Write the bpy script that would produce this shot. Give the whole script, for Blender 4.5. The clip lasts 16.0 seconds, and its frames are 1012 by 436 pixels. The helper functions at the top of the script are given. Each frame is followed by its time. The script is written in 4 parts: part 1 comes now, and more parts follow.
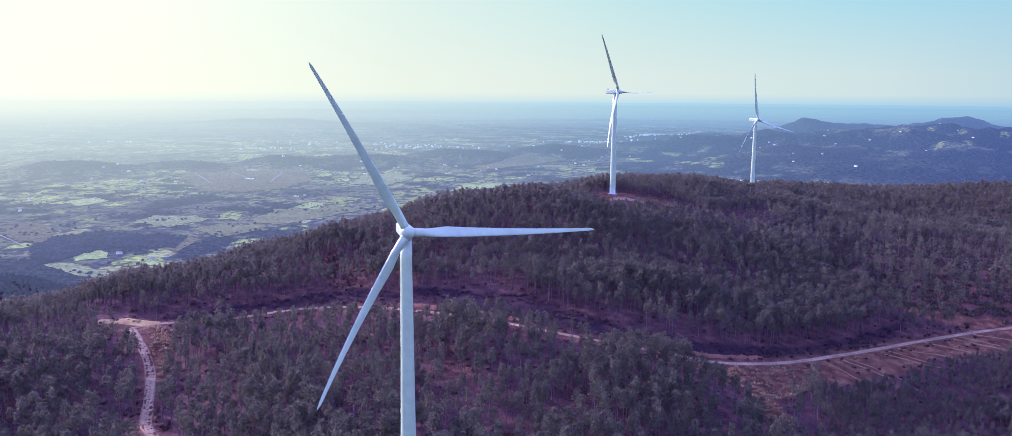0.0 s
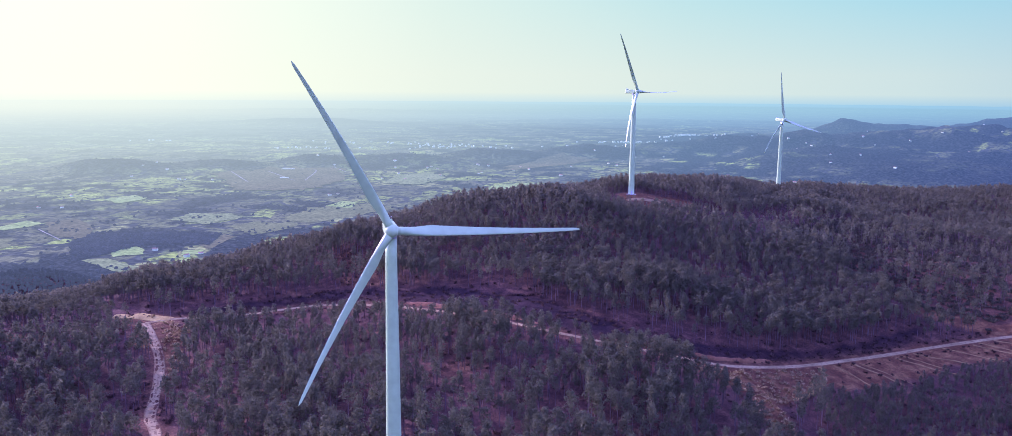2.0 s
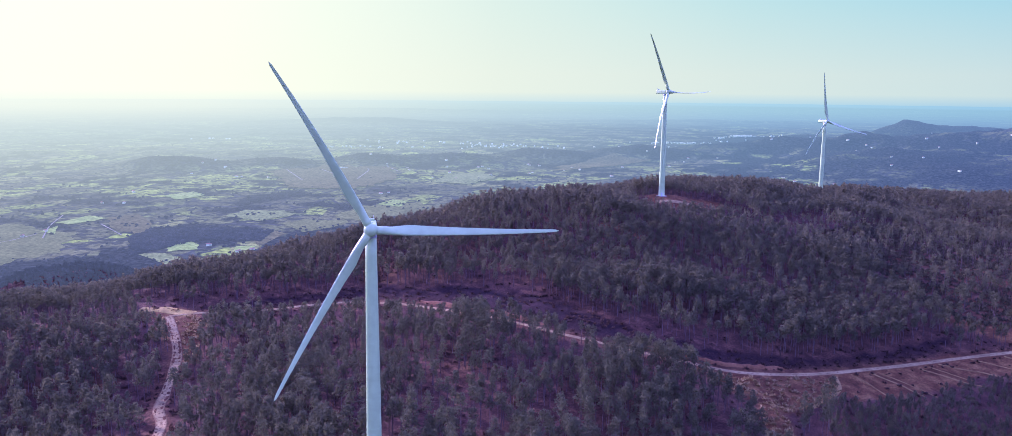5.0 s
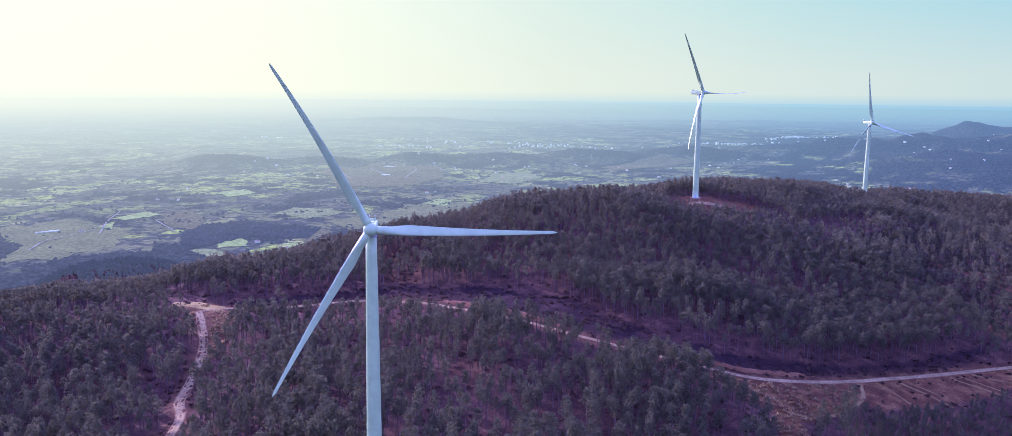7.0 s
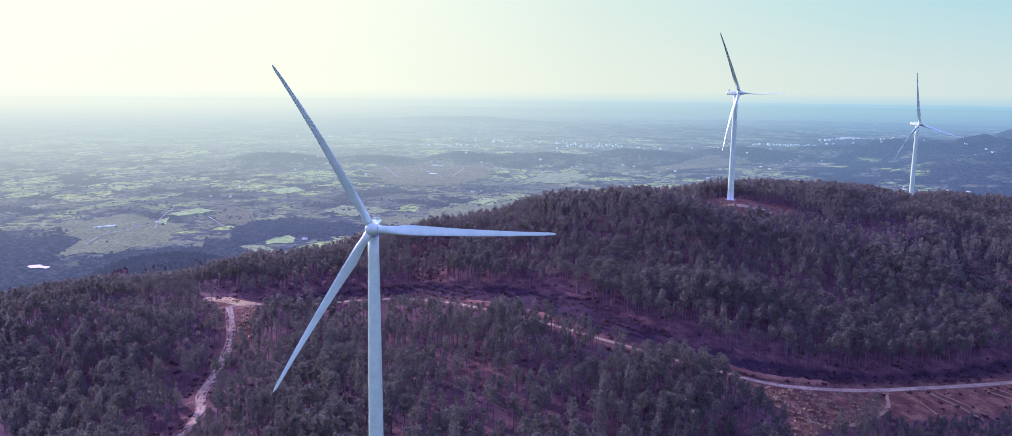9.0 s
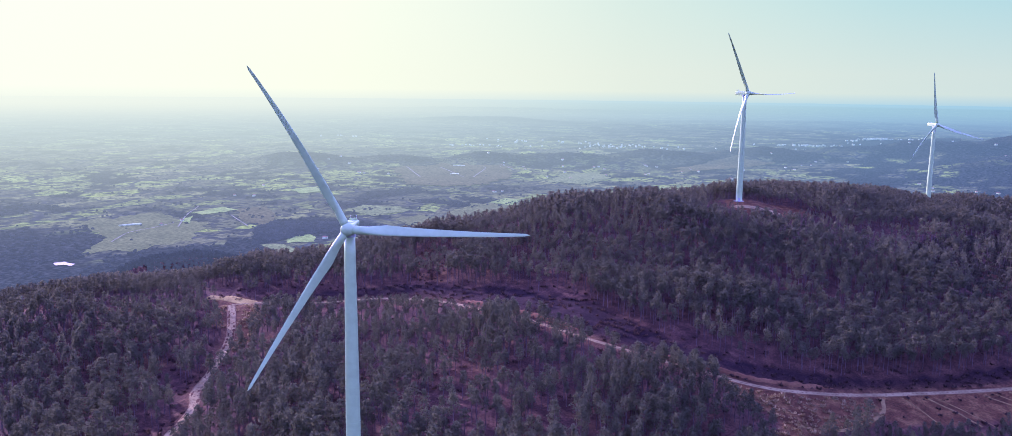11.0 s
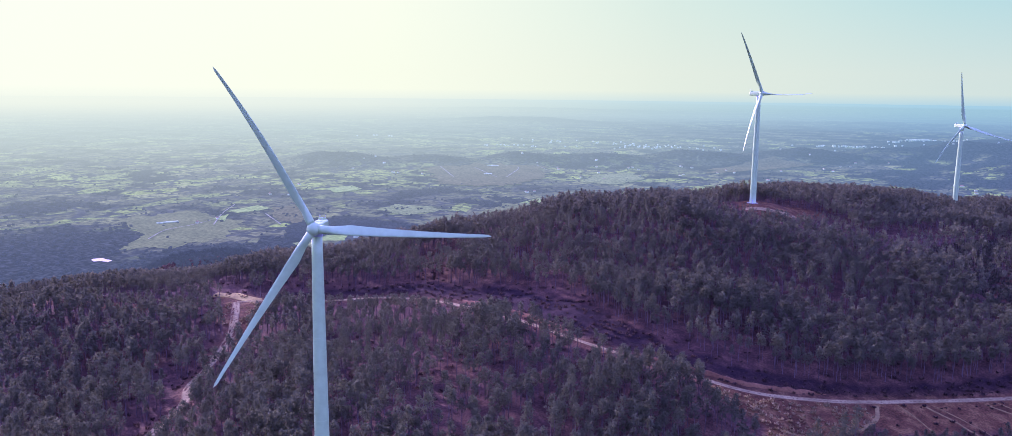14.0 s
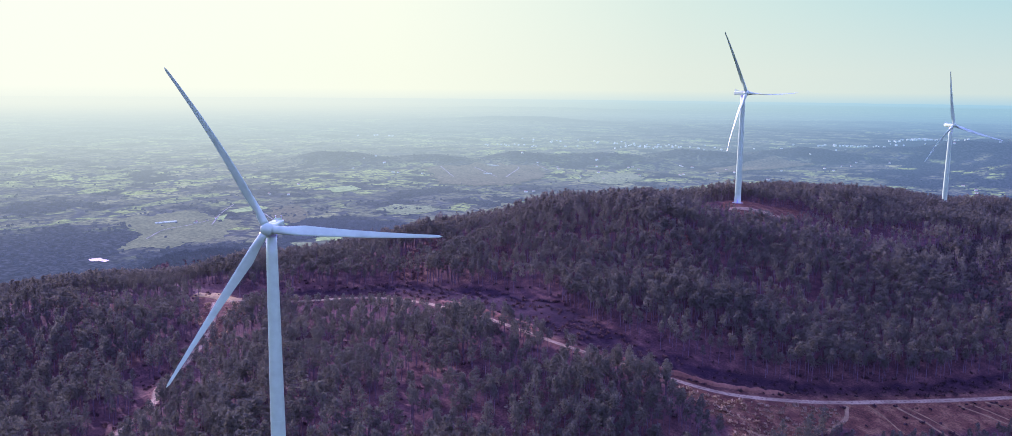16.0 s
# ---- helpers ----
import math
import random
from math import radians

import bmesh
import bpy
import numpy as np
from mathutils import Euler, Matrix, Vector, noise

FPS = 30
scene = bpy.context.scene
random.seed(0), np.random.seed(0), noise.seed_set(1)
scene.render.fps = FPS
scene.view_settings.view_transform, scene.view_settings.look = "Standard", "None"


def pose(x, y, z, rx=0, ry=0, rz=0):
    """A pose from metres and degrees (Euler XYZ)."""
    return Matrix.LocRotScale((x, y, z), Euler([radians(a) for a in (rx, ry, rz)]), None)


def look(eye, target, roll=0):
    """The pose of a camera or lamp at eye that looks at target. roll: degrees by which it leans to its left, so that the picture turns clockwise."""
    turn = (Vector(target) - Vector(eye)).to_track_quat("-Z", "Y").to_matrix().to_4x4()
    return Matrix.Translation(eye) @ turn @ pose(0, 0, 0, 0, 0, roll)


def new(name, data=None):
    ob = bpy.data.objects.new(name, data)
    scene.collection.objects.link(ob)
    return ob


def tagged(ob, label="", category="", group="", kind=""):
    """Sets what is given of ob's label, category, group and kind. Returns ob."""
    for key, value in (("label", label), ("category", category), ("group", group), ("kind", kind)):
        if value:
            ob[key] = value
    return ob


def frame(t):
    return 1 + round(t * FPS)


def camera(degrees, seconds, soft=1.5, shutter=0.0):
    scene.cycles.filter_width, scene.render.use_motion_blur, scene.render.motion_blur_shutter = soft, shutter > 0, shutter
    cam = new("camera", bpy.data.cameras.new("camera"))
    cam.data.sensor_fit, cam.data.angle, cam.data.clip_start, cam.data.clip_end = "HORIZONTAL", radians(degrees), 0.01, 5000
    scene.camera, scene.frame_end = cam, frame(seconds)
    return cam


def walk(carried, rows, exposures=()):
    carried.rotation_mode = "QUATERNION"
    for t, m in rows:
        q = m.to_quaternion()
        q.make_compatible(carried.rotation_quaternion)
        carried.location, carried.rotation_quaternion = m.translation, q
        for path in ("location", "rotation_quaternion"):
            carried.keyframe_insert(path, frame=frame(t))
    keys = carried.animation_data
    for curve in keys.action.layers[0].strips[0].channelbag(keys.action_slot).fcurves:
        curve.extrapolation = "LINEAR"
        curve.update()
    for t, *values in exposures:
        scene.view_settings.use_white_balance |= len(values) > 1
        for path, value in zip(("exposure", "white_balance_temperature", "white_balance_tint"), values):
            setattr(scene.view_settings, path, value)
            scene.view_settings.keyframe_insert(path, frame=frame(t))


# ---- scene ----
cam = camera(63.2, 16.0, soft=0.75)
METRES, EYE, TILT, LEAN, TURN = 120.0, 110.0, 0.75, 0.0, 0.0
ROWS = [
    (0.0, 0.0, 0.0, 0.0, 0.06, -9.48, -0.36),
    (0.5, 0.0309, 0.001, -0.0001, 0.68, -9.49, -0.36),
    (1.0, 0.0621, 0.0026, -0.0016, 1.31, -9.49, -0.36),
    (1.5, 0.0936, 0.0044, -0.0016, 1.95, -9.5, -0.36),
    (2.0, 0.125, 0.0065, -0.0017, 2.58, -9.5, -0.36),
    (2.5, 0.1559, 0.0089, -0.0016, 3.19, -9.51, -0.37),
    (3.0, 0.1874, 0.0118, -0.0013, 3.81, -9.52, -0.37),
    (3.5, 0.2182, 0.0149, -0.0013, 4.41, -9.52, -0.38),
    (4.0, 0.2496, 0.0182, -0.0009, 5.01, -9.52, -0.38),
    (6.5, 0.4061, 0.0407, 0.004, 9.13, -9.55, -0.42),
    (7.0, 0.4368, 0.0463, 0.0047, 10.02, -9.56, -0.41),
    (7.5, 0.4669, 0.0523, 0.0064, 11.06, -9.59, -0.43),
    (8.0, 0.4972, 0.0585, 0.0072, 12.16, -9.6, -0.45),
    (8.5, 0.5274, 0.0654, 0.0081, 13.1, -9.61, -0.44),
    (9.0, 0.5568, 0.0723, 0.0091, 13.55, -9.62, -0.44),
    (11.5, 0.7079, 0.114, 0.0127, 15.78, -9.63, -0.4),
    (12.0, 0.7373, 0.1226, 0.0131, 16.19, -9.63, -0.39),
    (12.5, 0.7673, 0.1314, 0.0136, 16.62, -9.63, -0.38),
    (13.0, 0.7969, 0.1406, 0.0142, 17.1, -9.63, -0.38),
    (13.5, 0.8258, 0.1501, 0.0148, 17.57, -9.64, -0.37),
    (14.0, 0.8552, 0.1598, 0.0151, 18.04, -9.64, -0.36),
    (14.5, 0.8849, 0.1709, 0.0151, 18.29, -9.64, -0.33),
    (15.0, 0.9145, 0.1811, 0.0152, 18.28, -9.65, -0.32),
    (15.5, 0.9441, 0.1917, 0.0158, 18.29, -9.67, -0.3),
    (16.0, 0.974, 0.2024, 0.0164, 18.29, -9.66, -0.29),
]
walk(cam, [(t, pose(0, 0, EYE, TILT, LEAN, TURN) @ pose(METRES * x, METRES * y, METRES * z, 90 + pitch, roll, yaw)) for t, x, y, z, yaw, pitch, roll in ROWS],
     exposures=[(0.0, 1.78, 5650, 92), (8.0, 1.72, 5650, 92), (16.0, 1.67, 5650, 92)])

# ---------------------------------------------------------------- sky and sun
SUN_AZ, SUN_EL = -57.0, 17.0            # degrees: left of straight ahead, above the horizon
GAIN = (4.3, 2.83, 5.4)                 # what exposure and white balance make of a neutral light


def air(r, g, b):
    """Light that shows as this colour (0 to 255) after exposure and white balance."""
    return tuple((v / 255) ** 2.2 / k for v, k in zip((r, g, b), GAIN))


world = bpy.data.worlds.new("sky")
scene.world = world
world.use_nodes = True
wn, wl = world.node_tree.nodes, world.node_tree.links
sky = wn.new("ShaderNodeTexSky")
sky.sky_type, sky.sun_disc = "NISHITA", False
sky.sun_elevation, sky.sun_rotation = radians(SUN_EL), radians(SUN_AZ)
sky.altitude, sky.air_density, sky.dust_density, sky.ozone_density = 400, 1.0, 0.4, 4.0


def world_ramp(value, lo, hi, stops):
    m = wn.new("ShaderNodeMapRange")
    m.inputs["From Min"].default_value, m.inputs["From Max"].default_value = lo, hi
    wl.new(value, m.inputs["Value"])
    r = wn.new("ShaderNodeValToRGB")
    while len(r.color_ramp.elements) < len(stops):
        r.color_ramp.elements.new(0.5)
    for el, (p, c) in zip(r.color_ramp.elements, stops):
        el.position, el.color = p, (*c, 1)
    wl.new(m.outputs["Result"], r.inputs["Fac"])
    return r.outputs["Color"]


def world_mix(fac, one, two):
    m = wn.new("ShaderNodeMix")
    m.data_type = "RGBA"
    wl.new(fac, m.inputs[0])
    wl.new(one, m.inputs[6])
    wl.new(two, m.inputs[7])
    return m.outputs[2]


HORIZON = [(0.3, air(118, 165, 205)), (0.58, air(142, 196, 222)), (0.7, air(160, 207, 224)), (0.82, air(192, 220, 222)), (0.93, air(231, 240, 226)), (1.0, air(243, 247, 228))]
MIDDLE = [(0.5, air(94, 128, 196)), (0.7, air(138, 178, 216)), (0.9, air(204, 226, 228)), (1.0, air(220, 236, 230))]
# haze near the horizon, paler and warmer towards the sun, under the clear sky
way = wn.new("ShaderNodeTexCoord").outputs["Generated"]
split = wn.new("ShaderNodeSeparateXYZ")
wl.new(way, split.inputs["Vector"])
toward = wn.new("ShaderNodeVectorMath")
toward.operation = "DOT_PRODUCT"
toward.inputs[1].default_value = (math.sin(radians(SUN_AZ)), math.cos(radians(SUN_AZ)), 0)
wl.new(way, toward.inputs[0])
low = world_ramp(toward.outputs["Value"], -1, 1, [(0.3, air(120, 172, 205)), (0.58, air(197, 218, 214)), (0.7, air(211, 226, 215)), (0.82, air(228, 236, 217)), (0.93, air(252, 253, 226)), (1.0, air(255, 255, 232))])
high = world_ramp(toward.outputs["Value"], -1, 1, [(0.3, air(120, 180, 215)), (0.58, air(149, 209, 222)), (0.7, air(178, 220, 220)), (0.82, air(214, 234, 220)), (0.93, air(253, 255, 230)), (1.0, air(255, 255, 235))])
edge = world_ramp(toward.outputs["Value"], -1, 1, HORIZON)
low = world_mix(world_ramp(split.outputs["Z"], -0.017, -0.001, [(0.0, (0, 0, 0)), (1.0, (1, 1, 1))]), edge, low)
band = world_mix(world_ramp(split.outputs["Z"], 0.02, 0.11, [(0.0, (0, 0, 0)), (1.0, (1, 1, 1))]), low, high)
clear = wn.new("ShaderNodeMix")
clear.data_type, clear.blend_type = "RGBA", "MULTIPLY"
clear.inputs[0].default_value = 1.0
clear.inputs[7].default_value = (0.4, 0.3, 0.335, 1)
wl.new(sky.outputs["Color"], clear.inputs[6])
wl.new(world_mix(world_ramp(split.outputs["Z"], 0.12, 0.42, [(0.0, (0, 0, 0)), (1.0, (1, 1, 1))]), band, clear.outputs[2]), wn["Background"].inputs["Color"])
wn["Background"].inputs["Strength"].default_value = 1.0
lamp = bpy.data.lights.new("sun", "SUN")
lamp.energy, lamp.angle, lamp.color = 1.95, radians(0.6), (0.99, 1.0, 0.85)
sun = new("sun", lamp)
a, e = radians(SUN_AZ), radians(SUN_EL)
sun.matrix_world = look((-300, 300, 400), (-300 - math.sin(a) * math.cos(e), 300 - math.cos(a) * math.cos(e), 400 - math.sin(e)))


# ---------------------------------------------------------------- materials
def material(name):
    m = bpy.data.materials.new(name)
    m.use_nodes = True
    nt = m.node_tree
    return m, nt.nodes, nt.links, nt.nodes["Principled BSDF"]


def ramp(nodes, stops):
    r = nodes.new("ShaderNodeValToRGB")
    while len(r.color_ramp.elements) < len(stops):
        r.color_ramp.elements.new(0.5)
    for el, (p, c) in zip(r.color_ramp.elements, stops):
        el.position, el.color = p, (*c, 1)
    return r


def texture(nodes, links, kind, scale, vec=None, detail=4.0):
    n = nodes.new("ShaderNodeTex" + kind)
    n.inputs["Scale"].default_value = scale
    if kind == "Noise":
        n.inputs["Detail"].default_value = detail
    if vec is not None:
        links.new(vec, n.inputs["Vector"])
    return n


def mix(nodes, links, fac, a, b, blend="MIX"):
    n = nodes.new("ShaderNodeMix")
    n.data_type, n.blend_type = "RGBA", blend
    for sock, v in ((n.inputs[0], fac), (n.inputs[6], a), (n.inputs[7], b)):
        if isinstance(v, (int, float)):
            sock.default_value = v
        elif isinstance(v, tuple):
            sock.default_value = (*v, 1)
        else:
            links.new(v, sock)
    return n.outputs[2]


def attribute(nodes, name):
    n = nodes.new("ShaderNodeAttribute")
    n.attribute_name = name
    return n


def bump(nodes, links, bsdf, height, strength, distance):
    b = nodes.new("ShaderNodeBump")
    b.inputs["Strength"].default_value, b.inputs["Distance"].default_value = strength, distance
    links.new(height, b.inputs["Height"])
    links.new(b.outputs["Normal"], bsdf.inputs["Normal"])


def position(nodes):
    return nodes.new("ShaderNodeNewGeometry").outputs["Position"]


def plain_paint(name, colour, rough, dirt, scale):
    """Painted or coated surface with faint streaks and grime."""
    m, n, l, b = material(name)
    tex = n.new("ShaderNodeTexCoord")
    ns = texture(n, l, "Noise", scale, tex.outputs["Object"], 6)
    r = ramp(n, [(0.35, tuple(c * (1 - dirt) for c in colour)), (0.62, colour)])
    l.new(ns.outputs["Fac"], r.inputs["Fac"])
    l.new(r.outputs["Color"], b.inputs["Base Color"])
    b.inputs["Roughness"].default_value = rough
    return m


WHITE = plain_paint("white_coating", (0.36, 0.545, 0.25), 0.36, 0.12, 0.35)
GREY = plain_paint("grey_metal", (0.42, 0.43, 0.45), 0.5, 0.2, 1.2)
CONCRETE = plain_paint("concrete", (0.3, 0.29, 0.24), 0.9, 0.25, 0.8)


def ground_material():
    m, n, l, b = material("heath_ground")
    pos = position(n)
    big = texture(n, l, "Noise", 0.02, pos, 5)
    mid = texture(n, l, "Noise", 0.16, pos, 6)
    fine = texture(n, l, "Noise", 1.1, pos, 5)
    heath = ramp(n, [(0.3, (0.044, 0.021, 0.016)), (0.5, (0.07, 0.033, 0.023)), (0.68, (0.115, 0.056, 0.034))])
    l.new(mid.outputs["Fac"], heath.inputs["Fac"])
    soil = ramp(n, [(0.3, (0.066, 0.026, 0.011)), (0.5, (0.118, 0.05, 0.019)), (0.7, (0.21, 0.112, 0.038))])
    l.new(mid.outputs["Fac"], soil.inputs["Fac"])
    patch = ramp(n, [(0.54, (0, 0, 0)), (0.68, (0.3, 0.3, 0.3))])
    l.new(big.outputs["Fac"], patch.inputs["Fac"])
    c = mix(n, l, patch.outputs["Color"], heath.outputs["Color"], soil.outputs["Color"])
    # heather cover of the verge, darkened by painted shade of the forest above
    shaded_ling = ramp(n, [(0.35, (0.012, 0.006, 0.008)), (0.65, (0.027, 0.013, 0.014))])
    l.new(mid.outputs["Fac"], shaded_ling.inputs["Fac"])
    c = mix(n, l, attribute(n, "heather").outputs["Fac"], c, shaded_ling.outputs["Color"])
    c = mix(n, l, attribute(n, "bare").outputs["Fac"], c, soil.outputs["Color"])
    speck = ramp(n, [(0.35, (0.55, 0.55, 0.55)), (0.65, (1.25, 1.25, 1.25))])
    l.new(fine.outputs["Fac"], speck.inputs["Fac"])
    c = mix(n, l, 1.0, c, speck.outputs["Color"], "MULTIPLY")
    l.new(c, b.inputs["Base Color"])
    b.inputs["Roughness"].default_value = 1.0
    b.inputs["Specular IOR Level"].default_value = 0.1
    bump(n, l, b, fine.outputs["Fac"], 0.7, 0.6)
    return m


def dirt_material(name, low, high):
    m, n, l, b = material(name)
    pos = position(n)
    a1, a2 = texture(n, l, "Noise", 0.12, pos, 5), texture(n, l, "Noise", 0.9, pos, 5)
    r = ramp(n, [(0.3, low), (0.68, high)])
    l.new(a1.outputs["Fac"], r.inputs["Fac"])
    s = ramp(n, [(0.3, (0.7, 0.7, 0.7)), (0.7, (1.15, 1.15, 1.15))])
    l.new(a2.outputs["Fac"], s.inputs["Fac"])
    l.new(mix(n, l, 1.0, r.outputs["Color"], s.outputs["Color"], "MULTIPLY"), b.inputs["Base Color"])
    b.inputs["Roughness"].default_value = 0.95
    b.inputs["Specular IOR Level"].default_value = 0.15
    bump(n, l, b, a2.outputs["Fac"], 0.5, 0.25)
    return m


def road_material():
    """Packed pale earth with two worn wheel ruts, ragged towards its edges."""
    m, n, l, b = material("pale_dirt")
    pos = position(n)
    a1, a2 = texture(n, l, "Noise", 0.1, pos, 5), texture(n, l, "Noise", 0.8, pos, 5)
    earth = ramp(n, [(0.3, (0.165, 0.122, 0.052)), (0.68, (0.32, 0.247, 0.107))])
    l.new(a1.outputs["Fac"], earth.inputs["Fac"])
    soil = ramp(n, [(0.35, (0.085, 0.045, 0.022)), (0.65, (0.18, 0.1, 0.048))])
    l.new(a2.outputs["Fac"], soil.inputs["Fac"])
    ragged = n.new("ShaderNodeMath")
    ragged.operation = "MULTIPLY_ADD"
    l.new(a2.outputs["Fac"], ragged.inputs[0])
    ragged.inputs[1].default_value = 0.9
    l.new(attribute(n, "across").outputs["Fac"], ragged.inputs[2])
    wear = ramp(n, [(0.44, (0.7, 0.7, 0.7)), (0.57, (0, 0, 0)), (0.8, (0, 0, 0)), (0.9, (0.75, 0.75, 0.75)), (1.0, (1, 1, 1))])
    l.new(ragged.outputs["Value"], wear.inputs["Fac"])
    l.new(mix(n, l, wear.outputs["Color"], earth.outputs["Color"], soil.outputs["Color"]), b.inputs["Base Color"])
    b.inputs["Roughness"].default_value = 0.95
    b.inputs["Specular IOR Level"].default_value = 0.1
    bump(n, l, b, a2.outputs["Fac"], 0.5, 0.25)
    return m


def needle_material():
    m, n, l, b = material("pine_needles")
    geo = n.new("ShaderNodeNewGeometry")
    info = n.new("ShaderNodeObjectInfo")
    ns = texture(n, l, "Noise", 0.09, geo.outputs["Position"], 3)
    r = ramp(n, [(0.3, (0.086, 0.087, 0.057)), (0.5, (0.107, 0.108, 0.066)), (0.7, (0.134, 0.132, 0.077))])
    l.new(ns.outputs["Fac"], r.inputs["Fac"])
    v = ramp(n, [(0.0, (0.92, 0.92, 0.92)), (1.0, (1.08, 1.08, 1.05))])
    l.new(geo.outputs["Random Per Island"], v.inputs["Fac"])
    c = mix(n, l, 1.0, r.outputs["Color"], v.outputs["Color"], "MULTIPLY")
    w = ramp(n, [(0.0, (0.8, 0.85, 0.8)), (1.0, (1.2, 1.15, 1.1))])
    l.new(info.outputs["Random"], w.inputs["Fac"])
    c = mix(n, l, 1.0, c, w.outputs["Color"], "MULTIPLY")
    l.new(c, b.inputs["Base Color"])
    b.inputs["Roughness"].default_value = 0.85
    b.inputs["Specular IOR Level"].default_value = 0.08
    t = n.new("ShaderNodeBsdfTranslucent")
    l.new(c, t.inputs["Color"])
    ms = n.new("ShaderNodeMixShader")
    ms.inputs["Fac"].default_value = 0.5
    l.new(b.outputs["BSDF"], ms.inputs[1])
    l.new(t.outputs["BSDF"], ms.inputs[2])
    l.new(ms.outputs["Shader"], n["Material Output"].inputs["Surface"])
    return m


def bark_material():
    m, n, l, b = material("pine_bark")
    ns = texture(n, l, "Noise", 1.5, position(n), 5)
    r = ramp(n, [(0.3, (0.055, 0.036, 0.034)), (0.7, (0.14, 0.095, 0.085))])
    l.new(ns.outputs["Fac"], r.inputs["Fac"])
    l.new(r.outputs["Color"], b.inputs["Base Color"])
    b.inputs["Roughness"].default_value = 0.95
    return m


def hazed_material(name, build):
    """Surface of the far country: build() gives its colour; haze is painted in as the surface's own glow, more with the
    distance.
    """
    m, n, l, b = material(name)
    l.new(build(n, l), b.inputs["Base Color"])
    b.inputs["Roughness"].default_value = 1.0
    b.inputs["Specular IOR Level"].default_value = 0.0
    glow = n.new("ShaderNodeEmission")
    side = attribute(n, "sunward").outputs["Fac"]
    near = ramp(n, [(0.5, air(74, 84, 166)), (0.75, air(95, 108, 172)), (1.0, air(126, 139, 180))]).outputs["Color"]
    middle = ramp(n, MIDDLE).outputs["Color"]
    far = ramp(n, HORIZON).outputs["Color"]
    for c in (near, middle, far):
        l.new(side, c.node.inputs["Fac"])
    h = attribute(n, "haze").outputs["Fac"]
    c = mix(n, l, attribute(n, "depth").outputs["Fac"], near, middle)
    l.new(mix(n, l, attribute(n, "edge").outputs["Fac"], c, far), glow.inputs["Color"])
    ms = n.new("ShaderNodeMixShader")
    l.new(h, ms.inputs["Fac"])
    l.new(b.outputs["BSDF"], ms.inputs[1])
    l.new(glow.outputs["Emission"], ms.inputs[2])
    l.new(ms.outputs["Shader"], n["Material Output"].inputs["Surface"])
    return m


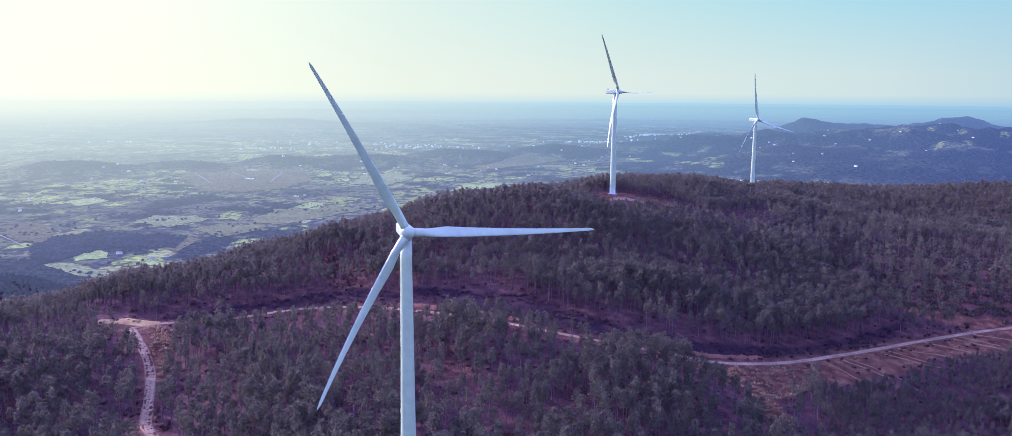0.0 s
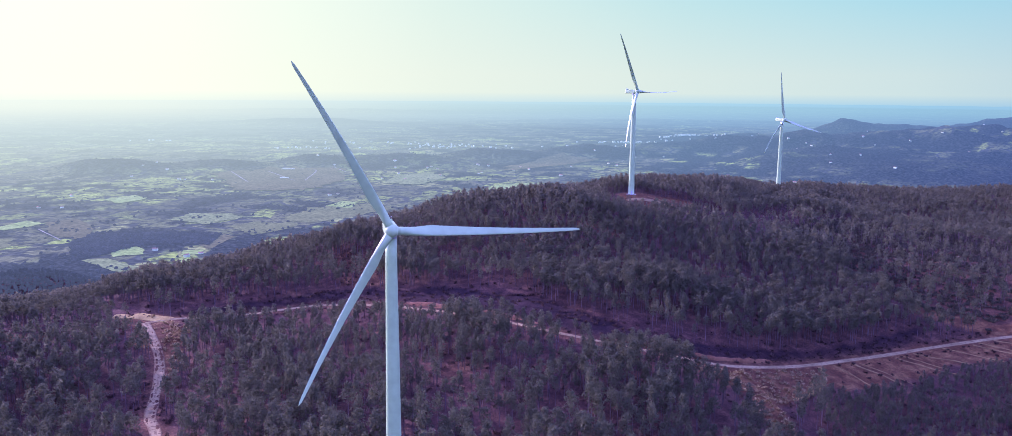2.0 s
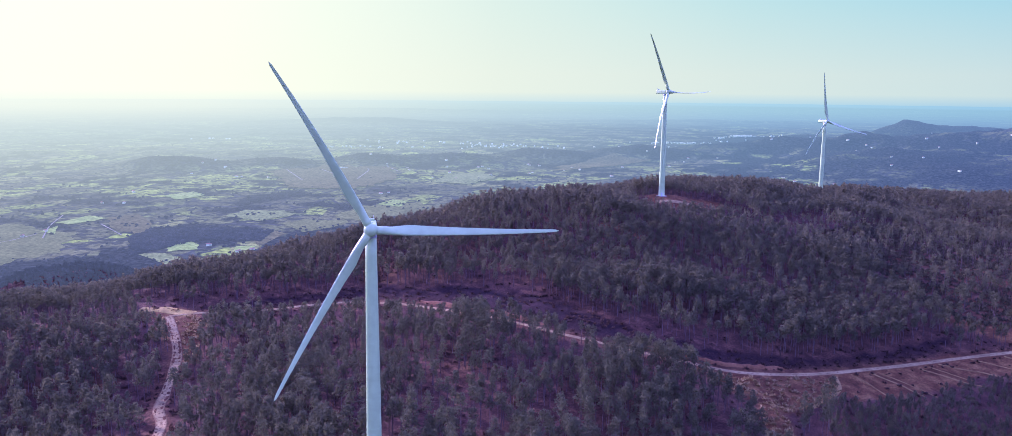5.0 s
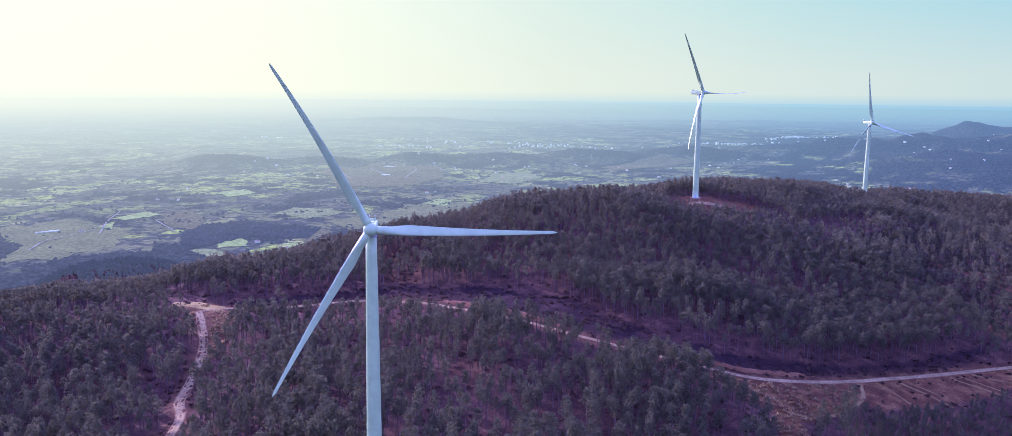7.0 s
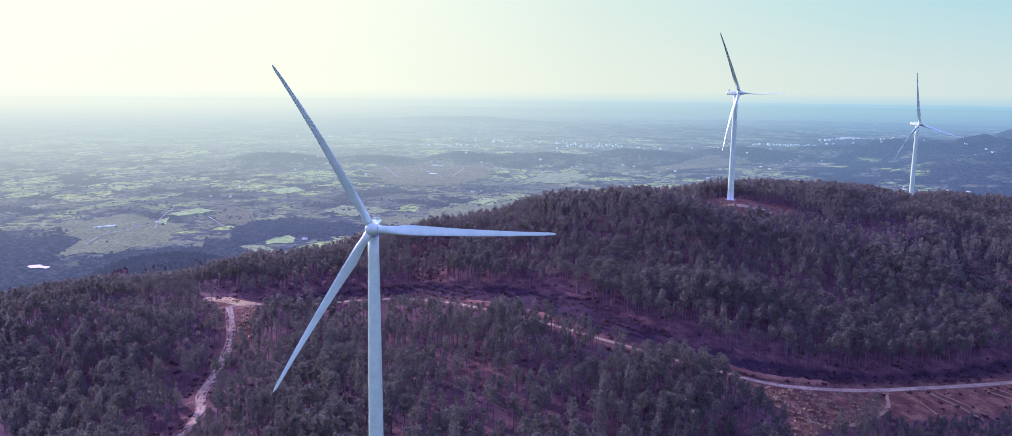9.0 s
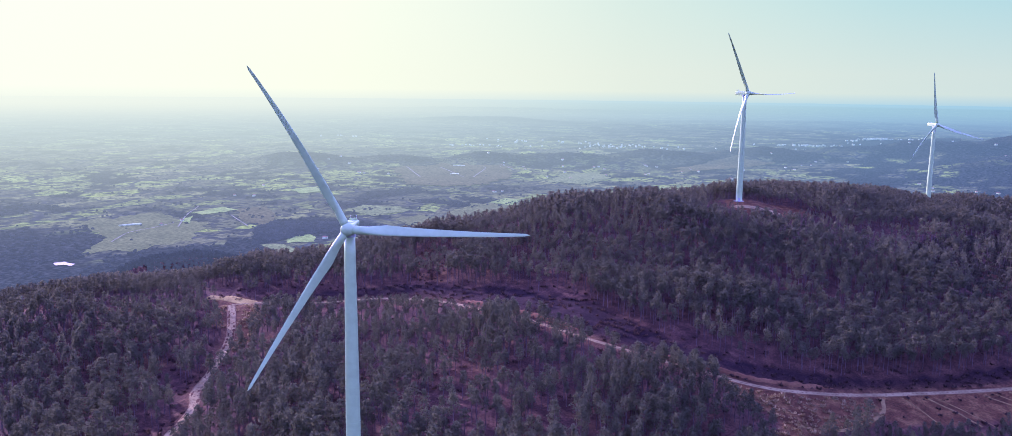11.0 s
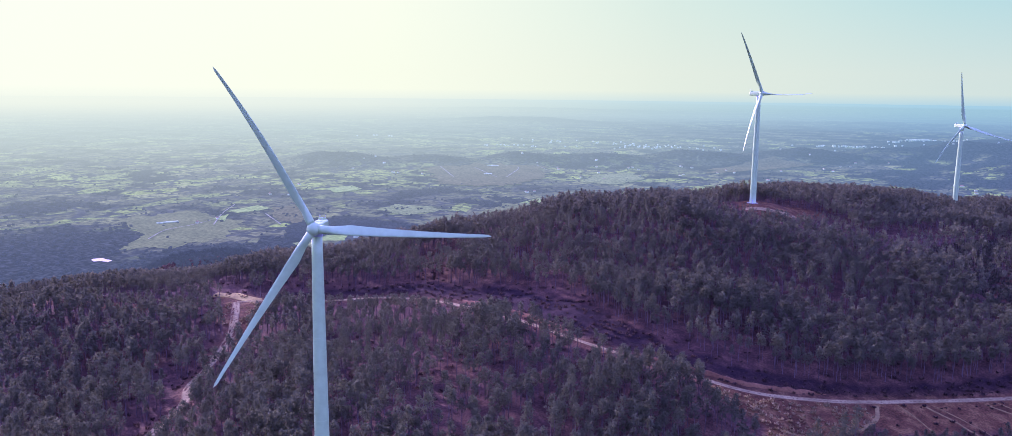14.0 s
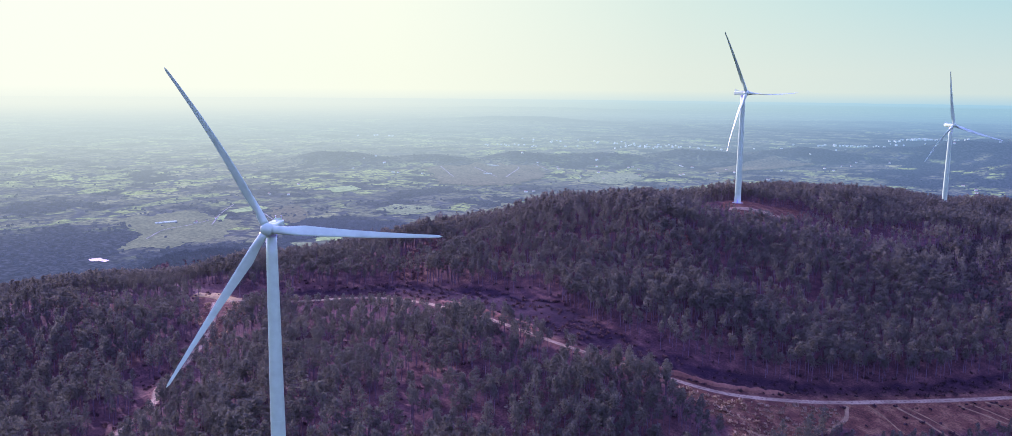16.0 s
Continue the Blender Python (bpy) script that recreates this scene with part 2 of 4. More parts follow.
def farmland(n, l):
    plan = attribute(n, "plan").outputs["Vector"]
    warp = texture(n, l, "Noise", 2.2, plan, 3)
    add = n.new("ShaderNodeVectorMath")
    add.operation = "MULTIPLY_ADD"
    l.new(warp.outputs["Color"], add.inputs[0])
    add.inputs[1].default_value = (0.16, 0.16, 0)
    l.new(plan, add.inputs[2])
    stretch = n.new("ShaderNodeMapping")
    stretch.inputs["Rotation"].default_value = (0, 0, 0.35)
    stretch.inputs["Scale"].default_value = (1.0, 0.62, 1)
    l.new(add.outputs["Vector"], stretch.inputs["Vector"])
    cells = texture(n, l, "Voronoi", 10.0, stretch.outputs["Vector"])
    hedge = texture(n, l, "Voronoi", 10.0, stretch.outputs["Vector"])
    hedge.feature = "DISTANCE_TO_EDGE"
    sep = n.new("ShaderNodeSeparateColor")
    l.new(cells.outputs["Color"], sep.inputs["Color"])
    field = ramp(n, [(0.0, (0.156, 0.198, 0.0517)), (0.18, (0.288, 0.419, 0.0556)), (0.34, (0.15, 0.175, 0.0556)), (0.48, (0.288, 0.35, 0.0794)),
                     (0.62, (0.13, 0.151, 0.054)), (0.76, (0.312, 0.466, 0.0635)), (0.88, (0.12, 0.146, 0.0437))])
    field.color_ramp.interpolation = "CONSTANT"
    l.new(sep.outputs["Red"], field.inputs["Fac"])
    big = texture(n, l, "Noise", 0.9, plan, 4)
    dull = ramp(n, [(0.4, (0, 0, 0)), (0.58, (0.85, 0.85, 0.85))])
    l.new(big.outputs["Fac"], dull.inputs["Fac"])
    c = mix(n, l, dull.outputs["Color"], field.outputs["Color"], (0.0905, 0.111, 0.0397))
    c = mix(n, l, attribute(n, "pasture").outputs["Fac"], c, mix(n, l, sep.outputs["Green"], (0.204, 0.291, 0.0517), (0.349, 0.512, 0.0713)))
    hr = ramp(n, [(0.04, (0.95, 0.95, 0.95)), (0.085, (0, 0, 0))])
    l.new(hedge.outputs["Distance"], hr.inputs["Fac"])
    gaps = ramp(n, [(0.42, (0, 0, 0)), (0.55, (1, 1, 1))])
    l.new(texture(n, l, "Noise", 6.0, plan, 4).outputs["Fac"], gaps.inputs["Fac"])
    c = mix(n, l, mix(n, l, 1.0, hr.outputs["Color"], gaps.outputs["Color"], "MULTIPLY"), c, (0.05, 0.06, 0.045))
    dots = texture(n, l, "Noise", 24.0, plan, 4)
    dm = ramp(n, [(0.525, (0, 0, 0)), (0.575, (0.9, 0.9, 0.9))])
    l.new(dots.outputs["Fac"], dm.inputs["Fac"])
    c = mix(n, l, dm.outputs["Color"], c, (0.035, 0.045, 0.03))
    specks = ramp(n, [(0.55, (0, 0, 0)), (0.6, (0.7, 0.7, 0.7))])
    l.new(texture(n, l, "Noise", 75.0, plan, 3).outputs["Fac"], specks.inputs["Fac"])
    c = mix(n, l, specks.outputs["Color"], c, (0.03, 0.04, 0.028))
    # canopy of the woods, with shade between the treetops painted nearly black
    shaded_crowns = ramp(n, [(0.0, (0.05, 0.062, 0.042)), (0.45, (0.026, 0.034, 0.024)), (0.75, (0.008, 0.012, 0.01))])
    l.new(texture(n, l, "Voronoi", 105.0, add.outputs["Vector"]).outputs["Distance"], shaded_crowns.inputs["Fac"])
    c = mix(n, l, attribute(n, "wood").outputs["Fac"], c, shaded_crowns.outputs["Color"])
    tone = texture(n, l, "Noise", 60.0, plan, 3)
    tr = ramp(n, [(0.34, (0.5, 0.5, 0.5)), (0.66, (1.42, 1.42, 1.42))])
    l.new(tone.outputs["Fac"], tr.inputs["Fac"])
    return mix(n, l, 1.0, c, tr.outputs["Color"], "MULTIPLY")


GROUND, NEEDLES, BARK = ground_material(), needle_material(), bark_material()
ROAD = road_material()
FARMLAND = hazed_material("farmland", farmland)


# ---------------------------------------------------------------- the hill's shape
RELIEF = np.array([
    [39, 10, 4, -1, 19, 15, 2, -1, -1], [-1, -16, 6, 20, 1, -11, 13, 3, -2], [-64, 83, -34, 24, 23, -11, 6, -1, -1],
    [-34, 46, -7, 6, 8, 17, 11, 6, 5], [-35, -49, 51, 43, 32, -14, 32, 3, 1], [-8, -25, -45, -31, 40, 17, 1, -5, 30],
    [0, -5, -17, -9, 24, 22, 4, 8, 49], [0, 0, 2, 4, -12, -7, 39, 11, 13]], float)
TURBINES = [(-29.4, 238.2, -14.6), (89.5, 687.7, 25.5), (273.5, 909.6, -3.5)]


def smooth(v, lo, hi):
    u = np.clip((v - lo) / (hi - lo), 0, 1)
    return u * u * (3 - 2 * u)


def waves(x, y, wavelength, seed):
    """Cheap smooth unevenness, about -1 to 1."""
    rng = np.random.RandomState(seed)
    out = np.zeros(np.shape(x))
    for _ in range(7):
        ang, ph, k = rng.uniform(0, 6.283), rng.uniform(0, 6.283), rng.uniform(0.6, 1.7) * 6.283 / wavelength
        out = out + np.sin(k * (x * np.cos(ang) + y * np.sin(ang)) + ph + 0.8 * np.sin(0.5 * k * (y * np.cos(ang) - x * np.sin(ang)) + 2 * ph))
    return out / 3.2


def height(x, y):
    """Ground of the hill, in metres."""
    x, y = np.asarray(x, float), np.asarray(y, float)
    z = -60 - 260 * smooth(np.hypot((x - 150) * 0.9, y - 520), 420, 1320)
    for j in range(8):
        for i in range(9):
            z = z + RELIEF[j, i] * np.exp(-((x - (-480 + 140 * i)) ** 2 + (y - (100 + 140 * j)) ** 2) / 31250.0)
    calm = np.full(np.shape(x), 1e9)
    for px, py in LINES["road"][::4]:
        calm = np.minimum(calm, (x - px) ** 2 + (y - py) ** 2)
    z = z + (0.7 * waves(x, y, 38, 3) + 0.3 * waves(x, y, 13, 4)) * smooth(np.sqrt(calm), 4, 26)
    z = z - 3.2 * smooth(np.sqrt(calm), 20, 90) * smooth(y, 380, 480) - 10.0 * np.exp(-((x + 285) ** 2 + (y - 452) ** 2) / 4500.0)
    for kx, ky, kw, kh in ((-672, 1015, 150, -140), (-770, 960, 130, -172), (-560, 1080, 150, -165), (-860, 900, 150, -215), (-600, 900, 140, -186)):
        z = np.maximum(z, -330 + (kh + 330) * np.exp(-(((x - kx) ** 2 + (y - ky) ** 2) / (kw * 1.5) ** 2) ** 1.3))
    for bx, by, bz in TURBINES:
        z = z + (bz - z) * np.exp(-(((x - bx) ** 2 + (y - by) ** 2) / 26.0 ** 2) ** 2)
    return z


def mesh_object(name, verts, faces, mats, index=None, smooth_shade=False):
    me = bpy.data.meshes.new(name)
    verts = np.asarray(verts, np.float32)
    faces = np.asarray(faces, np.int32)
    k = faces.shape[1]
    me.vertices.add(len(verts))
    me.vertices.foreach_set("co", verts.ravel())
    me.loops.add(faces.size)
    me.loops.foreach_set("vertex_index", faces.ravel())
    me.polygons.add(len(faces))
    me.polygons.foreach_set("loop_start", np.arange(0, faces.size, k, dtype=np.int32))
    me.polygons.foreach_set("loop_total", np.full(len(faces), k, np.int32))
    if index is not None:
        me.polygons.foreach_set("material_index", np.asarray(index, np.int32))
    me.polygons.foreach_set("use_smooth", np.full(len(faces), smooth_shade))
    for m in mats:
        me.materials.append(m)
    me.update(calc_edges=True)
    return new(name, me)


def set_attribute(ob, name, values, kind="FLOAT"):
    at = ob.data.attributes.new(name, kind, "POINT")
    at.data.foreach_set("vector" if kind == "FLOAT_VECTOR" else "value", np.asarray(values, np.float32).ravel())


def grid_faces(nx, ny, closed=False):
    i, j = np.meshgrid(np.arange(nx if closed else nx - 1), np.arange(ny - 1))
    i, j = i.ravel(), j.ravel()
    k = (i + 1) % nx
    return np.stack([j * nx + i, j * nx + k, (j + 1) * nx + k, (j + 1) * nx + i], 1)


def part(name, bm, mat, parent, label="", smooth_shade=False):
    me = bpy.data.meshes.new(name)
    bm.to_mesh(me)
    bm.free()
    me.materials.append(mat)
    if smooth_shade:
        me.polygons.foreach_set("use_smooth", np.full(len(me.polygons), True))
    ob = new(name, me)
    ob.parent = parent
    if label:
        tagged(ob, label)
    return ob


def lathe(profile, seg=32, axis="Z"):
    bm = bmesh.new()
    rings = []
    for r, h in profile:
        rings.append([bm.verts.new((r * math.cos(6.28318 * k / seg), r * math.sin(6.28318 * k / seg), h)) for k in range(seg)])
    for a, b in zip(rings, rings[1:]):
        for k in range(seg):
            bm.faces.new((a[k], a[(k + 1) % seg], b[(k + 1) % seg], b[k]))
    bm.faces.new(rings[0][::-1])
    bm.faces.new(rings[-1])
    return bm


def box(sx, sy, sz, bevel=0.0, seg=2):
    bm = bmesh.new()
    bmesh.ops.create_cube(bm, size=1, matrix=Matrix.Diagonal((sx, sy, sz, 1)))
    if bevel:
        bmesh.ops.bevel(bm, geom=bm.edges[:], offset=bevel, segments=seg, affect="EDGES", profile=0.6)
    return bm


# ---------------------------------------------------------------- plan of the hill
TRACK = [(-118, 250), (-125, 272), (-136, 302), (-147, 320), (-163, 362), (-176, 390), (-195, 420), (-203, 432)]
ROADWAY = [(-203, 432), (-188, 440), (-156, 446), (-115, 453), (-76, 442), (-45, 424), (-19, 408), (-7, 400), (20, 384), (45, 375), (69, 371),
           (99, 371), (126, 382), (150, 396), (175, 412), (221, 438), (260, 455), (296, 466), (360, 480), (430, 490)]
CLEARINGS = {
    "bare_patch": [(75, 374), (99, 371), (150, 392), (151, 377), (141, 363), (117, 341), (118, 312), (106, 313), (104, 346), (92, 355)],
    "field": [(151, 396), (221, 441), (292, 463), (380, 484), (360, 460), (277, 437), (229, 421), (203, 402), (179, 386), (154, 370), (150, 377)],
    "verge": [(-202, 444), (-164, 462), (-110, 476), (-50, 460), (6, 440), (39, 415), (69, 395), (84, 391), (118, 398), (157, 414), (207, 451), (234, 468),
              (218, 443), (152, 400), (96, 372), (66, 372), (36, 377), (-7, 400), (-45, 422), (-103, 452), (-157, 446)],
    "scrub": [(240, 489), (226, 556), (250, 622), (330, 680), (440, 650), (430, 520), (297, 470), (271, 466)],
    "junction": [(-222, 440), (-204, 446), (-190, 440), (-180, 395), (-196, 400), (-206, 425)],
    "slope": [(-192, 436), (-176, 428), (-164, 392), (-158, 372), (-166, 370), (-178, 395)],
    "glade": [(-320, 392), (-230, 408), (-222, 397), (-300, 380), (-330, 380)],
    "bank": [(236, 506), (245, 498), (255, 490), (266, 483), (279, 480), (296, 478), (290, 466), (271, 461), (257, 468), (249, 475), (240, 487)],
    "heath": [(-125, 530), (-120, 550), (-92, 534), (-77, 493), (-83, 473), (-107, 484)],
    "ride": [(35, 584), (50, 583), (66, 576), (76, 565), (68, 556), (58, 566), (46, 571), (34, 572)],
    "gap": [(-13, 534), (3, 545), (17, 528), (6, 514)],
    "nook": [(-54, 503), (-46, 516), (-32, 505), (-40, 491)],
    "brow": [(146, 642), (172, 672), (203, 708), (238, 750), (262, 760), (257, 740), (226, 696), (196, 652), (168, 628)],
    "aisle": [(106, 674), (117, 679), (129, 654), (143, 637), (134, 628), (121, 642), (112, 660)],
    "upland": [(196, 640), (257, 740), (330, 800), (400, 850), (420, 660), (300, 585), (232, 573), (201, 612)],
    "pad": [(78, 668), (80, 695), (100, 704), (140, 714), (146, 694), (122, 668), (100, 650)]}
YOUNG = [(145, 365), (201, 399), (277, 437), (380, 465), (330, 351), (126, 300)]


def inside(x, y, poly):
    c = np.zeros(np.shape(x), bool)
    for (x0, y0), (x1, y1) in zip(poly, poly[1:] + poly[:1]):
        c ^= ((y0 > y) != (y1 > y)) & (x < (x1 - x0) * (y - y0) / ((y1 - y0) or 1e-9) + x0)
    return c


def curve_points(pts, step):
    """A smooth line through pts, sampled about every step metres."""
    p = np.array(pts, float)
    p = np.vstack([2 * p[0] - p[1], p, 2 * p[-1] - p[-2]])
    out = []
    for i in range(1, len(p) - 2):
        n = max(2, int(np.hypot(*(p[i + 1] - p[i])) / step))
        t = np.arange(n)[:, None] / n
        out.append(0.5 * (2 * p[i] + (p[i + 1] - p[i - 1]) * t + (2 * p[i - 1] - 5 * p[i] + 4 * p[i + 1] - p[i + 2]) * t ** 2
                          + (3 * p[i] - p[i - 1] - 3 * p[i + 1] + p[i + 2]) * t ** 3))
    return np.vstack(out + [p[-2:-1]])


LINES = {"track": curve_points(TRACK, 3), "road": curve_points(ROADWAY, 3)}
ROAD_POINTS = np.vstack(list(LINES.values()))


def road_distance(x, y):
    d = np.full(np.shape(x), 1e9)
    for px, py in ROAD_POINTS:
        d = np.minimum(d, (x - px) ** 2 + (y - py) ** 2)
    return np.sqrt(d)


# ---------------------------------------------------------------- ground
gx = np.concatenate([-1020 - np.geomspace(30, 900, 12)[::-1], np.arange(-1020, -560, 10.0), np.arange(-560, 781, 4.0), 780 + np.geomspace(30, 1300, 14)])
gy = np.concatenate([120 - np.geomspace(30, 1500, 14)[::-1], np.arange(120, 1101, 4.0), 1100 + np.geomspace(30, 900, 14)])
X, Y = np.meshgrid(gx, gy)
bare = 0.6 * np.exp(-np.maximum(road_distance(X.ravel(), Y.ravel()) - 3, 0) / 3.0)
for key, amount in (("bare_patch", 0.9), ("field", 0.95), ("junction", 0.9), ("pad", 0.95), ("bank", 0.95), ("slope", 0.9), ("glade", 0.85), ("heath", 0.5), ("ride", 0.6), ("gap", 0.6), ("nook", 0.6), ("scrub", 0.3)):
    bare = np.maximum(bare, amount * inside(X.ravel(), Y.ravel(), CLEARINGS[key]))
ground = mesh_object("ground", np.stack([X.ravel(), Y.ravel(), height(X, Y).ravel()], 1), grid_faces(len(gx), len(gy)), [GROUND], smooth_shade=True)
set_attribute(ground, "bare", bare)
# the verge: where heather and the forest's painted shade darken the ground
set_attribute(ground, "heather", inside(X.ravel(), Y.ravel(), CLEARINGS["verge"]) * (0.9 + 0.1 * waves(X.ravel(), Y.ravel(), 14, 95)))
tagged(ground, "hill of reddish heath soil under the pine forest", "ground", kind="structure")


def strip(name, line, width, mat, label, lift=0.12):
    d = np.gradient(line, axis=0)
    d /= np.hypot(d[:, 0], d[:, 1])[:, None]
    nrm = np.stack([-d[:, 1], d[:, 0]], 1)
    w = width * (1 + 0.07 * waves(line[:, 0], line[:, 1], 30, 8))
    offs = np.array((-0.5, -0.46, -0.3, -0.2, -0.06, 0.06, 0.2, 0.3, 0.46, 0.5))
    rows = []
    for o in offs:
        q = line + nrm * (w * o)[:, None]
        rut = -0.1 if abs(abs(o) - 0.25) < 0.06 else 0.0
        rows.append(np.column_stack([q, height(q[:, 0], q[:, 1]) + (lift + rut if abs(o) < 0.5 else -0.5)]))
    v = np.stack(rows, 1).reshape(-1, 3)
    ob = mesh_object(name, v, grid_faces(len(offs), len(line)), [mat], smooth_shade=True)
    set_attribute(ob, "across", np.tile(np.abs(offs) * 1.1, len(line)))
    return tagged(ob, label, "dirt road", kind="structure")


STRAW = dirt_material("straw", (0.22, 0.15, 0.042), (0.4, 0.3, 0.082))
CHAFF = dirt_material("chaff", (0.16, 0.1, 0.036), (0.29, 0.2, 0.068))
strip("road", LINES["road"], 3.0, ROAD, "pale dirt road curving round the foot of the hill")
for x0, y0, x1, y1, wide in ((161, 400, 174, 385, 0.5), (173, 406, 192, 391, 1.1), (178, 408, 199, 394, 0.5), (200, 422, 228, 412, 0.7), (206, 426, 225, 417, 0.4),
                             (213, 431, 246, 423, 0.9), (233, 442, 263, 431, 0.5), (253, 449, 278, 436, 1.0), (258, 452, 276, 442, 0.5), (268, 456, 300, 446, 0.7)):
    strip("furrow", curve_points([(x0, y0), ((x0 + x1) / 2 + 0.8, (y0 + y1) / 2), (x1, y1)], 2), wide, CHAFF, "pale strip of straw left across the reddish field", 0.2)
strip("lay_by", curve_points([(-226, 441), (-214, 442), (-203, 440), (-192, 438)], 2), 9.0, STRAW, "wide straw-coloured lay-by where track and road meet")
strip("path", curve_points([(112, 346), (121, 349), (132, 354), (140, 364), (150, 380), (152, 394)], 2), 2.0, CHAFF, "short pale path looping through the clearing")
strip("gravel_pad", curve_points([(84, 664), (96, 668), (110, 670), (122, 676)], 3), 7.0, ROAD, "pale gravel strip before the hilltop turbine")
strip("track", LINES["track"], 5.2, ROAD, "pale dirt track between the pines")


def earth_bank(line, offset, width, high):
    """A raw bank of red soil where the road cuts into the slope."""
    d = np.gradient(line, axis=0)
    d /= np.hypot(d[:, 0], d[:, 1])[:, None]
    nrm = np.stack([-d[:, 1], d[:, 0]], 1)
    ends = smooth(np.arange(len(line)), 0, 8) * smooth(-np.arange(len(line)), -len(line) + 1, -len(line) + 9)
    rows = []
    for o, h in ((0.0, -0.5), (0.15, 0.1), (0.4, 0.8), (0.6, 1.0), (0.85, 0.55), (1.0, -0.5)):
        q = line + nrm * (offset + width * o + 0.7 * waves(line[:, 0], line[:, 1], 11, 91)[:, None])
        rows.append(np.column_stack([q, height(q[:, 0], q[:, 1]) + (h * high * (1 + 0.3 * waves(q[:, 0], q[:, 1], 7, 92)) if h > 0 else h) * ends - 0.3 * (1 - ends)]))
    ob = mesh_object("earth_bank", np.stack(rows, 1).reshape(-1, 3), grid_faces(6, len(line)), [RED_SOIL], smooth_shade=True)
    return tagged(ob, "raw bank of red soil beside the dirt road", "earth bank", kind="structure")


RED_SOIL = dirt_material("red_soil", (0.12, 0.05, 0.022), (0.22, 0.105, 0.045))
cut = LINES["road"]
earth_bank(cut[(cut[:, 0] > -70) & (cut[:, 0] < 20)], 3.5, 5.0, 1.5)
earth_bank(cut[(cut[:, 0] > 40) & (cut[:, 0] < 140)], 4.0, 3.6, 1.3)

# ---------------------------------------------------------------- far country
CAM_DROP = 365.0


def squeeze(d):
    """True distance to the distance at which the country is laid out."""
    return np.where(d < 2200, d, 2200 + 2560 * (1 - np.exp(-(d - 2200) / 2560)))


GROVES = [
    [(-1110, 1770), (-1011, 1745), (-882, 1632), (-747, 1566), (-738, 1447), (-896, 1419)],
    [(-1058, 1816), (-1103, 1909), (-1095, 2070), (-1054, 2121), (-900, 2078), (-843, 2080), (-833, 1918), (-805, 1802), (-937, 1851), (-957, 1775)],
    [(-739, 1782), (-763, 1937), (-733, 2027), (-658, 1993), (-663, 1829), (-686, 1735)],
    [(-1641, 1585), (-1683, 1723), (-1450, 1586), (-1492, 1736), (-1351, 1621), (-1250, 1430), (-1137, 1275), (-1178, 1153)],
    [(-1186, 1452), (-1195, 1563), (-1091, 1657), (-934, 1652), (-868, 1596), (-909, 1510)],
    [(-1128, 2499), (-1161, 2694), (-1045, 2909), (-951, 2737), (-1020, 2606), (-1070, 2434)]]


def rise(x, y):
    """Hills of the far country above the plain, in metres at true distance, and how wooded they are."""
    h, wood = np.zeros(np.shape(x)), np.zeros(np.shape(x))
    for cx, cy, sx, sy, hh in ((-1900, 3620, 250, 110, 66), (-1480, 3800, 260, 100, 36), (-1080, 3980, 260, 110, 46), (-700, 4130, 320, 120, 50), (-250, 4420, 330, 140, 56),
                               (250, 4680, 380, 170, 58), (900, 5000, 450, 260, 70), (2560, 4750, 1100, 800, 182), (1900, 3500, 600, 420, 45), (1420, 4050, 400, 420, 55), (1500, 5000, 420, 300, 50), (1500, 6300, 700, 500, 52),
                               (2540, 7050, 215, 330, 92), (2660, 7100, 420, 260, 58), (2980, 7150, 320, 240, 72), (3300, 7150, 260, 240, 60), (3660, 7050, 300, 300, 95), (3890, 7030, 220, 260, 30), (3990, 7020, 300, 280, 88), (4300, 6900, 260, 280, 70), (-2600, 9000, 900, 400, 60),
                               (1500, 10500, 1500, 400, 32), (-3500, 14000, 2500, 500, 60)):
        g = hh * np.exp(-((x - cx) / sx) ** 2 - ((y - cy) / sy) ** 2)
        h, wood = h + g, np.maximum(wood, g / hh * (0.0 if sx > 1000 else min(1.0, hh / 40)))
    d = np.hypot(x, y)
    h = h * (1 + 0.14 * waves(x, y, 600, 21) + 0.05 * waves(x, y, 180, 24)) + 6 * waves(x, y, 900, 22) * smooth(d, 2500, 4500)
    right = smooth(np.degrees(np.arctan2(x, y)), 3, 12) * smooth(d, 2000, 2600) * (1 - smooth(d, 6500, 8000))
    beyond = smooth(np.degrees(np.arctan2(x, y)), -14, -2) * smooth(d, 3600, 4600) * (1 - smooth(d, 9000, 12000))
    patchy = smooth(waves(x, y, 620, 41) + 0.7 * waves(x, y, 210, 42) + 0.4 * waves(x, y, 90, 43) + 0.78 * right + 0.45 * beyond, 0.4, 0.66)
    foot = np.maximum(1 - smooth(d + 0.25 * x, 1480, 1680), smooth(-x - 0.55 * y, 480, 560) * smooth(-d, -2500, -2150))
    for grove in GROVES:
        foot = np.maximum(foot, inside(x, y, grove))
    return h, np.maximum(np.maximum(smooth(wood, 0.22, 0.5) * (0.72 + 0.28 * patchy), patchy), foot)


# vertex values that steer the haze painted into the far materials
AIR = ("haze", "sunward", "depth", "edge")


